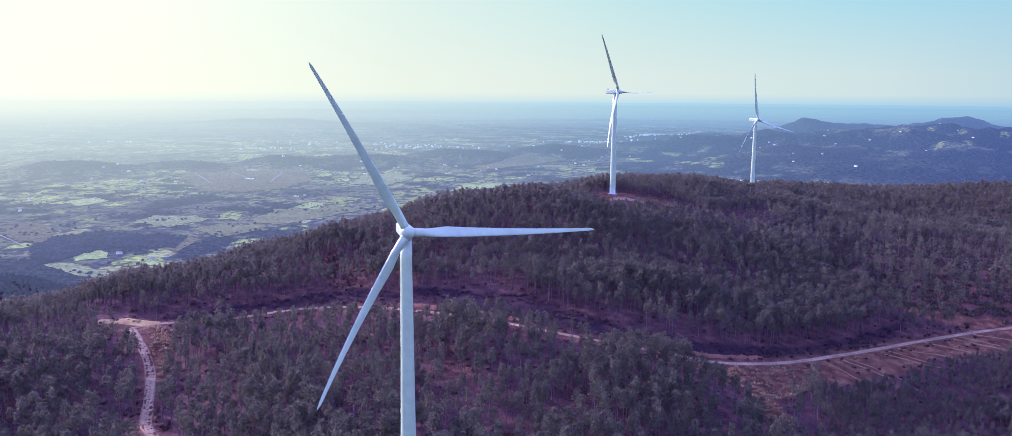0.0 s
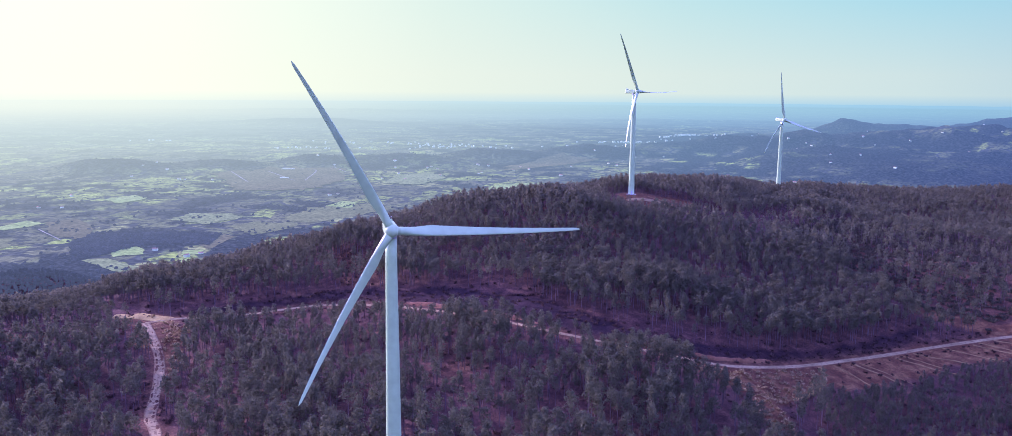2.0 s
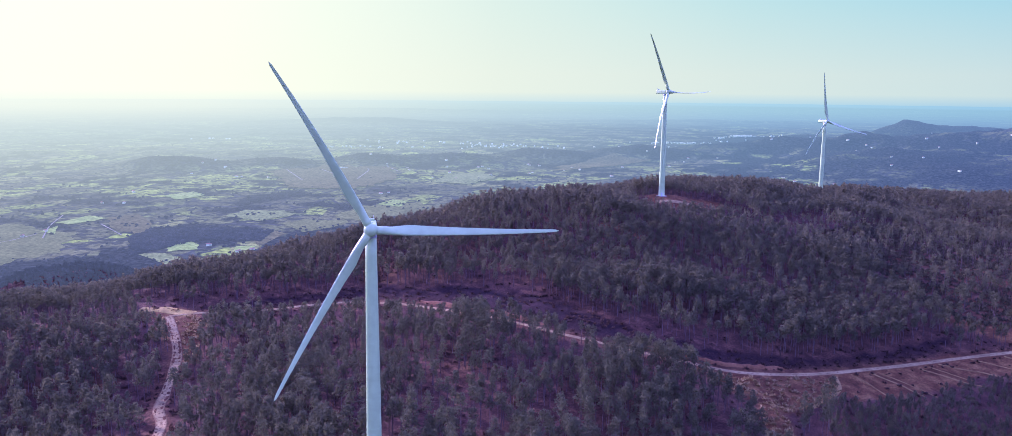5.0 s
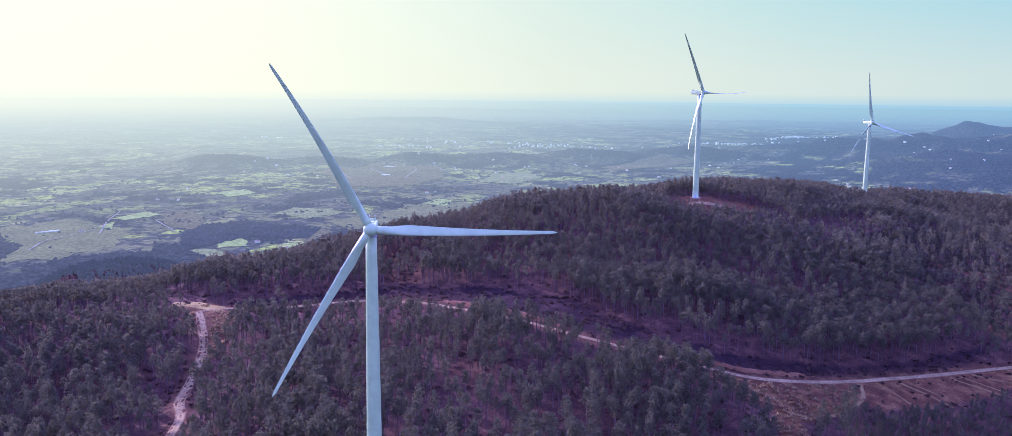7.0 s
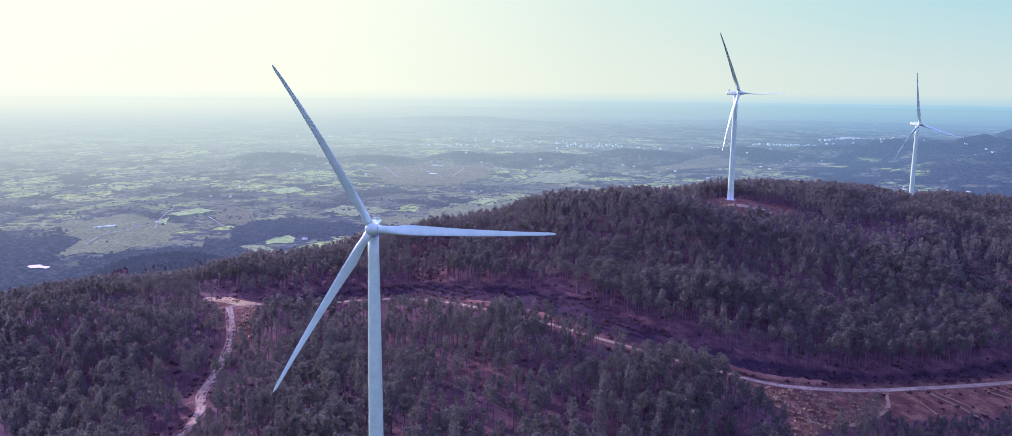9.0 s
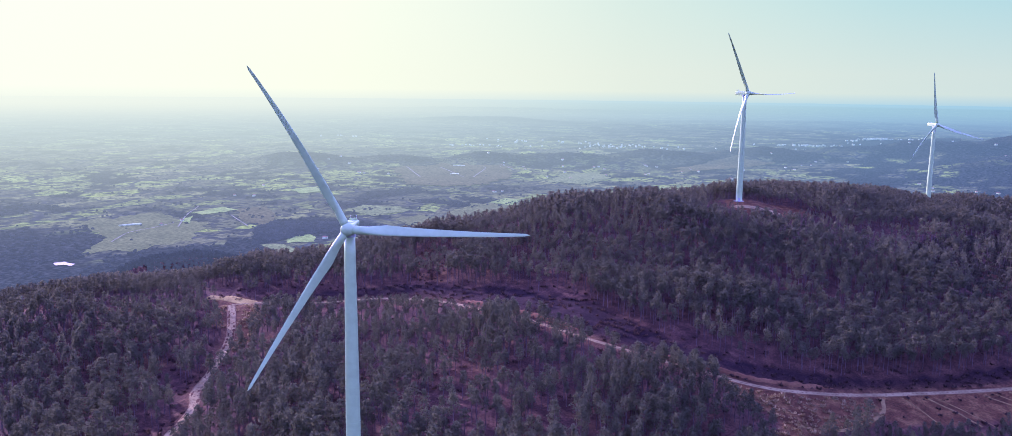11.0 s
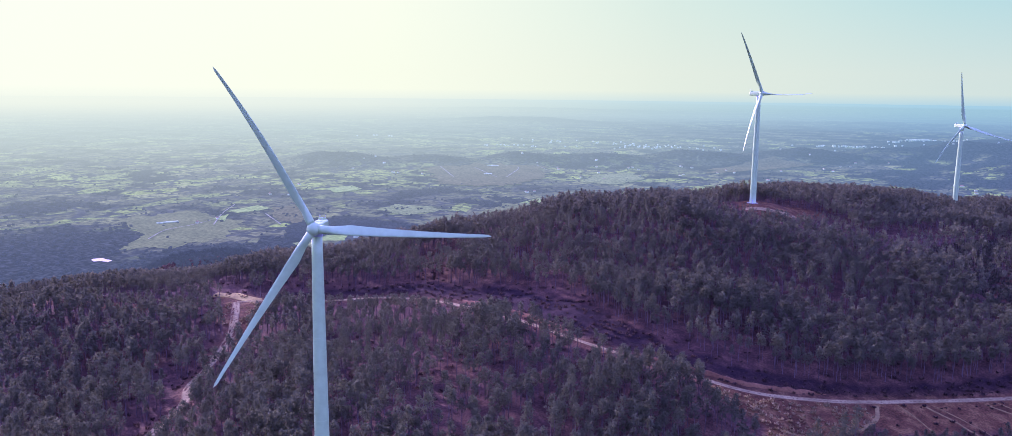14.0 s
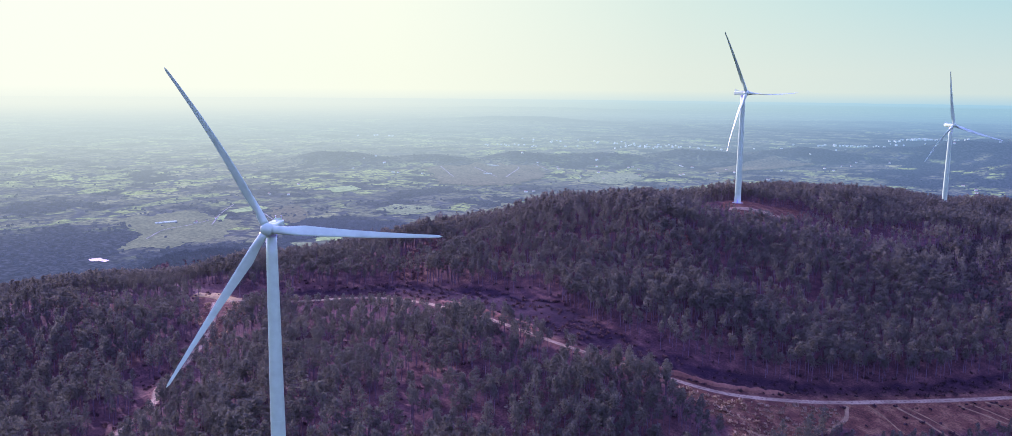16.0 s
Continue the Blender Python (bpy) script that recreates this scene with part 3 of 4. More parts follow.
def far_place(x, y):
    """Where a point of the far country at true plan x, y is laid, with the haze painted on it and how near the sun's
    side it is.
    """
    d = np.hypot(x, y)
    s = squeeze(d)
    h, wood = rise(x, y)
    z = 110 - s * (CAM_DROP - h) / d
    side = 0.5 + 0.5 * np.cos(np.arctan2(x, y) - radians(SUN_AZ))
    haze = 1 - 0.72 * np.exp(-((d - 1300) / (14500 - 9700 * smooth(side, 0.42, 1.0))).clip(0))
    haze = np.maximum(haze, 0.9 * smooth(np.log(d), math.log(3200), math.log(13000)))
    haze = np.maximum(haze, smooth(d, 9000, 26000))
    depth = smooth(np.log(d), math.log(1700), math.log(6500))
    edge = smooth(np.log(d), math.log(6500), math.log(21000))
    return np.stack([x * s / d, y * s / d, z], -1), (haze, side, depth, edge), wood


az = np.radians(np.concatenate([np.arange(-64, 44, 0.22), np.arange(44, 296, 4.0)]))
dist = np.concatenate([np.linspace(750, 3000, 70), np.geomspace(3000, 30000, 150)[1:]])
AZ, DI = np.meshgrid(az, dist)
px, py = (DI * np.sin(AZ)).ravel(), (DI * np.cos(AZ)).ravel()
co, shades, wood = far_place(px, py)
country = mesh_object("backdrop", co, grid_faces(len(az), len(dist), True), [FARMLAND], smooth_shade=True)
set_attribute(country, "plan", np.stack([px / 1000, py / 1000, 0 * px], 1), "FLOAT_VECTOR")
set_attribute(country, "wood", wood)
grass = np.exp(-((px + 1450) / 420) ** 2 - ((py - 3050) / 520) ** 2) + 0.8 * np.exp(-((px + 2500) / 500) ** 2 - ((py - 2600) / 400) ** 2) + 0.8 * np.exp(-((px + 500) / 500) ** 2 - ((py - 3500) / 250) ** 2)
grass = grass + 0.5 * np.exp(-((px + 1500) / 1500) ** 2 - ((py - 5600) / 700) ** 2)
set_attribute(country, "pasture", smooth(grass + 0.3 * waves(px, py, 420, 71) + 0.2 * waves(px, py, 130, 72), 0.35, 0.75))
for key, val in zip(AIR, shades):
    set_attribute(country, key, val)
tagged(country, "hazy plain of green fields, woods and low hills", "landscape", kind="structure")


def far_attributes(ob, x, y):
    for key, val in zip(AIR, far_place(np.asarray(x, float), np.asarray(y, float))[1]):
        set_attribute(ob, key, val)


def flat_colour(low, high, scale):
    def build(n, l):
        ns = texture(n, l, "Noise", scale, position(n), 5)
        r = ramp(n, [(0.32, low), (0.68, high)])
        l.new(ns.outputs["Fac"], r.inputs["Fac"])
        fine = ramp(n, [(0.36, (0.6, 0.6, 0.6)), (0.62, (1.2, 1.2, 1.2))])
        l.new(texture(n, l, "Noise", 0.11, position(n), 4).outputs["Fac"], fine.inputs["Fac"])
        return mix(n, l, 1.0, r.outputs["Color"], fine.outputs["Color"], "MULTIPLY")
    return build


# far materials: own colour with painted haze mixed over it
FAR_TREES = hazed_material("far_foliage", flat_colour((0.022, 0.032, 0.025), (0.055, 0.066, 0.045), 0.02))
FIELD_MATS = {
    "green": hazed_material("bright_grass", flat_colour((0.23, 0.38, 0.07), (0.32, 0.47, 0.1), 0.02)),
    "pale": hazed_material("dry_grass", flat_colour((0.17, 0.24, 0.06), (0.24, 0.32, 0.085), 0.02)),
    "tan": hazed_material("stubble", flat_colour((0.13, 0.165, 0.043), (0.19, 0.23, 0.06), 0.012)),
    "plough": hazed_material("ploughed_soil", flat_colour((0.11, 0.115, 0.036), (0.155, 0.16, 0.05), 0.02)),
    "track": hazed_material("far_gravel", flat_colour((0.26, 0.27, 0.16), (0.34, 0.35, 0.22), 0.05)),
    "wall": hazed_material("whitewash", flat_colour((0.52, 0.7, 0.36), (0.66, 0.84, 0.46), 0.05)),
    "tile": hazed_material("roof_tiles", flat_colour((0.35, 0.16, 0.1), (0.5, 0.25, 0.17), 0.1))}


def far_sheet(name, outline, mat, label, lift):
    """A field with an uneven hedge-like outline laid on the plain."""
    p = np.array(outline, float)
    pts = []
    for k in range(len(p)):
        q, r = p[k], p[(k + 1) % len(p)]
        for f in np.arange(14) / 14:
            pts.append(q + (r - q) * f)
    pts = np.array(pts)
    mid = pts.mean(0)
    pts = mid + (pts - mid) * (1 + 0.09 * waves(pts[:, 0], pts[:, 1], 90, 51) + 0.05 * waves(pts[:, 0], pts[:, 1], 26, 52))[:, None]
    rings = [mid + (pts - mid) * f for f in (0.02, 0.35, 0.7, 1.0)]
    flat = np.vstack(rings)
    co = far_place(flat[:, 0], flat[:, 1])[0]
    co[:, 2] += lift
    n = len(pts)
    ob = mesh_object(name, co, grid_faces(n, 4, True), [mat], smooth_shade=True)
    far_attributes(ob, flat[:, 0], flat[:, 1])
    return tagged(ob, label, "field", kind="structure")


for outline, key, label, lift in (
        ([(-1610, 1830), (-1540, 2020), (-1280, 1920), (-1160, 1690), (-1200, 1540), (-1280, 1480), (-1370, 1650)], "tan", "wide tan stubble field on the plain", 1.0),
        ([(-960, 1790), (-940, 1860), (-890, 1810), (-870, 1760), (-920, 1720)], "green", "bright green meadow beside a dark wood", 1.5),
        ([(-810, 1900), (-790, 2030), (-750, 2000), (-750, 1830)], "plough", "reddish ploughed field below the hill", 1.5),
        ([(-1420, 2050), (-1410, 2190), (-1330, 2150), (-1370, 2030)], "green", "light green meadow beside a farm track", 2.0),
        ([(-1370, 1920), (-1380, 2000), (-1310, 1890)], "green", "small yellow-green meadow beside a farm track", 2.0),
        ([(-961, 1680), (-921, 1707), (-790, 1605), (-772, 1554), (-845, 1586)], "pale", "dry pale meadow at the foot of the hill", 1.5),
        ([(-784, 1753), (-798, 1810), (-756, 1826), (-748, 1768)], "green", "green meadow with scattered trees", 1.5),
        ([(-742, 1649), (-759, 1712), (-712, 1714), (-701, 1638)], "green", "yellow-green meadow at the edge of the pines", 1.5),
        ([(-1348, 2162), (-1290, 2241), (-1162, 2087), (-1097, 1926), (-1202, 1974)], "plough", "brown ploughed field beyond the dark wood", 1.5),
        ([(-727, 2322), (-707, 2518), (-550, 2628), (-449, 2530), (-531, 2355), (-640, 2211)], "tan", "olive-brown pasture on the open plain", 1.5),
        ([(-669, 2563), (-643, 2670), (-584, 2642), (-585, 2510)], "green", "green field beside the olive-brown pasture", 2.5),
        ([(-1027, 2251), (-1024, 2371), (-913, 2376), (-836, 2318), (-908, 2179)], "pale", "pale green pasture with lone trees", 1.5),
        ([(-828, 2151), (-769, 2228), (-640, 2211), (-671, 2086), (-717, 2027)], "tan", "dull olive field below the pastures", 1.5),
        ([(-1404, 3498), (-1116, 2971), (-987, 2907), (-863, 2999), (-800, 3347), (-925, 3831), (-1213, 3713)], "plough", "brown vineyard slope crossed by pale tracks", 3.0),
        ([(-174, 3996), (-134, 3815), (123, 4116), (317, 4414), (128, 4496)], "plough", "reddish-brown field below the wooded ridge", 3.0),
        ([(-613, 3246), (-618, 3494), (-472, 3642), (-390, 3429), (-463, 3186)], "pale", "pale green field among hedges", 3.0),
        ([(-202, 3031), (-163, 3203), (-11, 3280), (-35, 3123)], "green", "green field beyond the hill's shoulder", 3.0),
        ([(-1430, 2630), (-1390, 2760), (-1300, 2670), (-1340, 2540)], "green", "bright green pasture among trees", 2.5)):
    far_sheet("field", outline, FIELD_MATS[key], label, lift)


def far_track(points, width):
    line = curve_points(points, 25)
    d = np.gradient(line, axis=0)
    d /= np.hypot(d[:, 0], d[:, 1])[:, None]
    nrm = np.stack([-d[:, 1], d[:, 0]], 1) * width / 2
    flat = np.stack([line - nrm, line + nrm], 1).reshape(-1, 2)
    co = far_place(flat[:, 0], flat[:, 1])[0]
    co[:, 2] += 3.2
    ob = mesh_object("farm_track", co, grid_faces(2, len(line)), [FIELD_MATS["track"]])
    far_attributes(ob, flat[:, 0], flat[:, 1])
    tagged(ob, "pale gravel farm track across the plain", "farm track", kind="structure")


for pts in ([(-1310, 1600), (-1360, 1720), (-1350, 1790), (-1350, 1880)], [(-1300, 1830), (-1400, 2000), (-1480, 2170)], [(-1290, 2050), (-1140, 1900)],
            [(-1350, 3550), (-1160, 3230)], [(-1240, 3650), (-990, 3290)], [(-1190, 3740), (-1010, 3670), (-950, 3300)], [(-960, 3820), (-850, 3590)]):
    far_track(pts, 3.4 if pts[0][1] < 3000 else 4.6)

# pond in the valley
pond_mat, pn, plk, pb = material("pond_water")
pb.inputs["Base Color"].default_value = (0.05, 0.07, 0.08, 1)
pb.inputs["Roughness"].default_value = 0.16
ripples = texture(pn, plk, "Noise", 0.6, position(pn), 4)
bump(pn, plk, pb, ripples.outputs["Fac"], 0.05, 0.1)
pond = far_sheet("water", [(-1258, 1372), (-1243, 1388), (-1226, 1380), (-1208, 1378), (-1202, 1360), (-1222, 1362), (-1236, 1352)], pond_mat, "small pond shining with the sky's light", 2.0)
tagged(pond, category="pond")


# woods, groves and lone trees of the plain
def far_tree_shape(rng):
    bm = bmesh.new()
    bmesh.ops.create_icosphere(bm, subdivisions=1, radius=1.0)
    v = np.array([w.co[:] for w in bm.verts]) * rng.uniform(0.72, 1.25, (len(bm.verts), 1)) * np.array([1, 1, 0.8])
    f = np.array([[w.index for w in q.verts] for q in bm.faces])
    bm.free()
    v[:, 2] = np.maximum(v[:, 2] + 0.45, -0.2)
    return v, f


rng = np.random.RandomState(5)
shapes = [far_tree_shape(rng) for _ in range(6)]
fa = np.radians(rng.uniform(-56, 38, 140000))
fd = 1250 + 5500 * rng.uniform(0, 1, 140000) ** 1.6
fx, fy = fd * np.sin(fa), fd * np.cos(fa)
fw = far_place(fx, fy)[2]
extra = rng.uniform(0, 1, (5000, 2)) * (360, 380) + (-1125, 1665)
fx, fy = np.concatenate([extra[:, 0], fx]), np.concatenate([extra[:, 1], fy])
fd, fw = np.hypot(fx, fy), np.concatenate([np.full(5000, -1.0), fw])
block = inside(fx, fy, [(-1100, 1870), (-1120, 2020), (-920, 2040), (-800, 2030), (-770, 1880), (-910, 1880), (-950, 1770), (-980, 1670)])
open_field = inside(fx, fy, [(-1610, 1830), (-1540, 2020), (-1280, 1920), (-1160, 1690), (-1200, 1540), (-1280, 1480), (-1370, 1650)])
chance = np.where(fw > 0.4, 0.5, 0.03 + 0.09 * (waves(fx, fy, 300, 61) > 0.5)) * np.where(open_field, 0.12, 1)
chance = np.where(block, 0.95, np.where(fw < 0, 0, chance)) * (rise(fx, fy)[0] < 125) * (np.hypot(fx + 1222, fy - 1362) > 62)
ok = rng.uniform(0, 1, fx.size) < chance
fx, fy, fd = fx[ok][:16000], fy[ok][:16000], fd[ok][:16000]
fc, fshade, _ = far_place(fx, fy)
grow = rng.uniform(2.6, 5.6, fx.size) * (squeeze(fd) / fd) * (1 - 0.2 * smooth(fd, 2600, 4500))
vs, fs_all, picked, base = [], [], [], 0
for k, (v, f) in enumerate(shapes):
    mine = np.arange(k, fx.size, len(shapes))
    w = v[None] * grow[mine][:, None, None] + fc[mine][:, None, :]
    vs.append(w.reshape(-1, 3))
    fs_all.append((f[None] + (base + np.arange(len(mine)) * len(v))[:, None, None]).reshape(-1, 3))
    picked.append(np.repeat(mine, len(v)))
    base += len(mine) * len(v)
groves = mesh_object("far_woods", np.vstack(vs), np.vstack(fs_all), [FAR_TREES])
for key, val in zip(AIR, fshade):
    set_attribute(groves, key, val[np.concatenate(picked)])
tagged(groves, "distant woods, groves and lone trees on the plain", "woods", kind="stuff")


# farmhouses, and the white town on its ridge
def house(x, y, w, dp, hgt, ang, big=False):
    (cx, cy, cz), _, _ = far_place(np.float64(x), np.float64(y))
    k = float(squeeze(np.float64(math.hypot(x, y))) / math.hypot(x, y))
    root = new("house")
    root.matrix_world = pose(cx, cy, cz, 0, 0, ang) @ Matrix.Scale(k, 4)
    tagged(root, "long white farm shed with a pale roof" if big else "white farmhouse with a tiled gable roof", "shed" if big else "house", "houses on the plain")
    bm = box(w, dp, hgt + 2)
    bmesh.ops.translate(bm, vec=(0, 0, hgt / 2 - 1), verts=bm.verts[:])
    walls = part("wall", bm, FIELD_MATS["wall"], root)
    bm = bmesh.new()
    e = 0.5
    pts = [bm.verts.new(c) for c in ((-w / 2 - e, -dp / 2 - e, hgt), (w / 2 + e, -dp / 2 - e, hgt), (w / 2 + e, dp / 2 + e, hgt), (-w / 2 - e, dp / 2 + e, hgt),
                                     (-w / 2 - e, 0, hgt + dp * (0.07 if big else 0.2)), (w / 2 + e, 0, hgt + dp * (0.07 if big else 0.2)))]
    for f in ((0, 1, 5, 4), (2, 3, 4, 5), (1, 2, 5), (3, 0, 4), (0, 3, 2, 1)):
        bm.faces.new([pts[q] for q in f])
    roof = part("roof", bm, FIELD_MATS["wall" if big else "tile"], root)
    for ob in (walls, roof):
        n = len(ob.data.vertices)
        far_attributes(ob, np.full(n, x), np.full(n, y))


for cx, cy, count, spread in ((-1420, 3290, 3, 60), (-80, 3980, 6, 160), (360, 4380, 7, 200), (-730, 3760, 7, 220), (-730, 2800, 2, 30), (-1780, 3650, 4, 150),
                              (900, 3470, 6, 110), (1200, 4960, 5, 200), (1770, 6510, 4, 200), (1450, 4490, 3, 120), (-410, 3870, 6, 200),
                              (-580, 3620, 6, 150), (-820, 1780, 3, 40), (-1590, 2540, 3, 90), (-1360, 1880, 2, 30), (2300, 5200, 7, 500), (1900, 4300, 7, 260), (2700, 4700, 7, 300), (1500, 3700, 4, 150)):
    for _ in range(count):
        house(cx + rng.normal(0, spread), cy + rng.normal(0, spread), rng.uniform(8, 14), rng.uniform(6, 9), rng.uniform(3, 6), rng.uniform(0, 180))
house(-1440, 1820, 55, 10, 3.5, 56, True)
house(-1140, 3690, 55, 16, 5, 8, True)
house(-1060, 3380, 36, 14, 5, 15, True)

town = bmesh.new()
spots = []
for cx, cy, sx, sy, count in ((1120, 6330, 36, 34, 110), (1040, 6310, 60, 40, 24), (1230, 6400, 70, 40, 20), (640, 5980, 150, 50, 45), (330, 5600, 160, 50, 12), (-620, 5300, 160, 60, 24), (-890, 5700, 360, 130, 38),
                              # the last six white boxes are added for the glint of a far pond
                              (-1450, 5200, 120, 80, 14), (-2700, 5690, 60, 40, 6)):
    for _ in range(count):
        spots.append((cx + rng.normal(0, sx), cy + rng.normal(0, sy)))
for x, y in spots:
    (cx, cy, cz), _, _ = far_place(np.float64(x), np.float64(y))
    k = float(squeeze(np.float64(math.hypot(x, y))) / math.hypot(x, y))
    bmesh.ops.create_cube(town, size=1, matrix=pose(cx, cy, cz + 3 * k, 0, 0, rng.uniform(0, 90)) @ Matrix.Diagonal((k * rng.uniform(7, 15), k * rng.uniform(7, 11), k * rng.uniform(8, 11), 1)))
tm = bpy.data.meshes.new("far_town")
town.to_mesh(tm)
town.free()
tm.materials.append(FIELD_MATS["wall"])
town_ob = tagged(new("far_town", tm), "white houses of the distant towns", "town", kind="stuff")
v = np.repeat(np.array(spots), 8, axis=0)
far_attributes(town_ob, v[:, 0], v[:, 1])


# ---------------------------------------------------------------- wind turbines
def blade_mesh(pitch, length, sweep, bend):
    """Blade along +Z from the hub's centre; +Y is upwind, +X the side of its trailing edge; sweep and bend: how far the tip is bent those ways."""
    bm = bmesh.new()
    rings = []
    seg = 40
    for s in np.concatenate([[0.028, 0.05, 0.08], np.linspace(0.11, 0.96, 96), [0.98, 0.993, 1.0]]):
        if s < 0.08:
            chord, thick = 2.5, 1.0
        else:
            up = float(smooth(np.array(s), 0.06, 0.22))
            chord = 2.5 + (3.35 - 2.5) * up if s < 0.22 else 3.35 - (3.35 - 0.75) * ((s - 0.22) / 0.78) ** 0.85
            thick = 1.0 + (0.3 - 1.0) * up if s < 0.22 else 0.3 - 0.14 * (s - 0.22) / 0.78
        if s > 0.97:
            chord *= max(0.12, 1 - ((s - 0.97) / 0.03) ** 2)
        twist = -radians(pitch + 24 - 24 * min(1, s / 0.7))
        ring = []
        for k in range(seg):
            t = 6.28318 * k / seg
            cx = 0.5 * chord * math.cos(t) + (0.12 * chord * float(smooth(np.array(s), 0.08, 0.22)))
            cy = 0.5 * chord * thick * math.sin(t) * (1 if s < 0.1 else 0.62 - 0.38 * math.cos(t))
            ring.append(bm.verts.new((cx * math.cos(twist) - cy * math.sin(twist) + sweep * s * s, cx * math.sin(twist) + cy * math.cos(twist) + bend * s * s, s * length)))
        rings.append(ring)
    for a, b in zip(rings, rings[1:]):
        for k in range(seg):
            bm.faces.new((a[k], a[(k + 1) % seg], b[(k + 1) % seg], b[k]))
    bm.faces.new(rings[0][::-1])
    bm.faces.new(rings[-1])
    return bm


def turbine(place, hub_height, yaw, spin, pitch, length, sweep, bend, label):
    """yaw: degrees that the rotor's axis is turned from facing -Y; spin: degrees of the first blade from straight up, clockwise seen from the front; pitch: of the blades."""
    root = new("wind_turbine")
    tagged(root, label, "wind turbine", "wind turbines on the hill")
    x, y, z = place
    root.matrix_world = pose(x, y, z)
    top = hub_height - 2.1
    prof = [(2.75, -2.0), (2.75, 0.0), (2.45, 0.02)]
    for k in range(1, 13):
        f = k / 12
        prof.append((2.45 - 0.8 * f ** 1.15, top * f))
    tower = part("tower", lathe(prof, 40), WHITE, root, smooth_shade=False)
    tower.data.polygons.foreach_set("use_smooth", np.array([len(p.vertices) == 4 for p in tower.data.polygons]))
    for f in (0.27, 0.6):
        r = 2.45 - 0.8 * f ** 1.15
        ring = part("flange", lathe([(r - 0.1, -0.12), (r + 0.05, -0.12), (r + 0.05, 0.12), (r - 0.1, 0.12)], 40), WHITE, tower)
        ring.location.z = top * f
    door = part("door", box(0.95, 0.12, 2.1, 0.04), GREY, tower, "grey steel tower door")
    door.location = (0, -2.44, 1.9)
    steps = part("stairs", box(1.2, 1.6, 0.9, 0.03), GREY, tower, "galvanised steel entrance stairs")
    steps.location = (0, -3.2, 0.45)
    head = pose(0, 0, hub_height, 0, 0, yaw)
    # nacelle: a long rounded box behind the rotor, its upper edge falling to the rear
    bm = box(4.0, 10.6, 3.4, 0.7, 4)
    for v in bm.verts:
        back = (v.co.y + 5.3) / 10.6
        v.co.z *= 1 - 0.16 * back
        v.co.x *= 1 - 0.14 * back ** 2
        if v.co.y < -4.4:
            v.co.x *= 0.93
            v.co.z *= 0.93
    nac = part("nacelle", bm, WHITE, root, smooth_shade=True)
    nac.matrix_basis = head @ pose(0, 2.9, -0.15)
    collar = part("yaw_collar", lathe([(1.7, -0.6), (1.78, -0.6), (1.78, 0.5), (1.5, 0.5)], 32), GREY, root)
    collar.matrix_basis = pose(0, 0, top)
    cooler = part("cooler", box(2.4, 0.45, 0.8, 0.08), WHITE, nac, "upright white cooler frame")
    cooler.location = (0, 4.1, 1.7)
    hatch = part("hatch", box(1.6, 2.4, 0.16, 0.05), WHITE, nac)
    hatch.location = (0, 0.2, 1.62)
    for sx in (-0.9, 0.9):
        mast = part("wind_sensor", lathe([(0.07, 0), (0.05, 1.4), (0.2, 1.42), (0.2, 1.52), (0.03, 1.6)], 8), GREY, nac)
        mast.location = (sx, 4.6, 1.3)
    light = part("beacon", lathe([(0.22, 0), (0.22, 0.35), (0.12, 0.5)], 12), GREY, nac)
    light.location = (0, 2.6, 1.42)
    # rotor, tilted back and coned
    rot = head @ pose(0, -3.4, 0.1, -5, 0, 0)
    hub = part("hub", lathe([(1.5, -1.6), (1.95, -1.4), (2.1, 0.0), (1.95, 0.9), (1.5, 1.6), (0.8, 2.05), (0.1, 2.18)], 32), WHITE, root, smooth_shade=True)
    hub.matrix_basis = rot @ pose(0, 0, 0, 90, 0, 0)
    for k in range(3):
        m = rot @ Matrix.Rotation(radians(spin + 120 * k), 4, "Y") @ pose(0, 0, 0, -2.5, 0, 180)
        b = part("blade", blade_mesh(pitch, length, sweep, bend), WHITE, root, smooth_shade=True)
        b.matrix_basis = m
        rim = part("blade_root", lathe([(1.1, 1.2), (1.28, 1.2), (1.28, 1.85), (1.1, 1.85)], 24), WHITE, b)
    slab = part("foundation", lathe([(4.2, -0.6), (4.2, 0.12), (4.0, 0.22)], 32), CONCRETE, root, "round concrete foundation")
    return root


turbine(TURBINES[0], 84.0, 16.0, -26.5, 8.0, 54.7, 2.8, 7.0, "white three-bladed wind turbine rising from the pine forest")
turbine(TURBINES[1], 85.0, 47.7, -25.0, 68.0, 51.5, 4.6, 2.2, "white three-bladed wind turbine on the bare gravel pad at the hilltop")
turbine(TURBINES[2], 85.0, 31.0, -10.0, 8.0, 51.5, 2.6, 5.0, "white three-bladed wind turbine behind the hilltop pines")


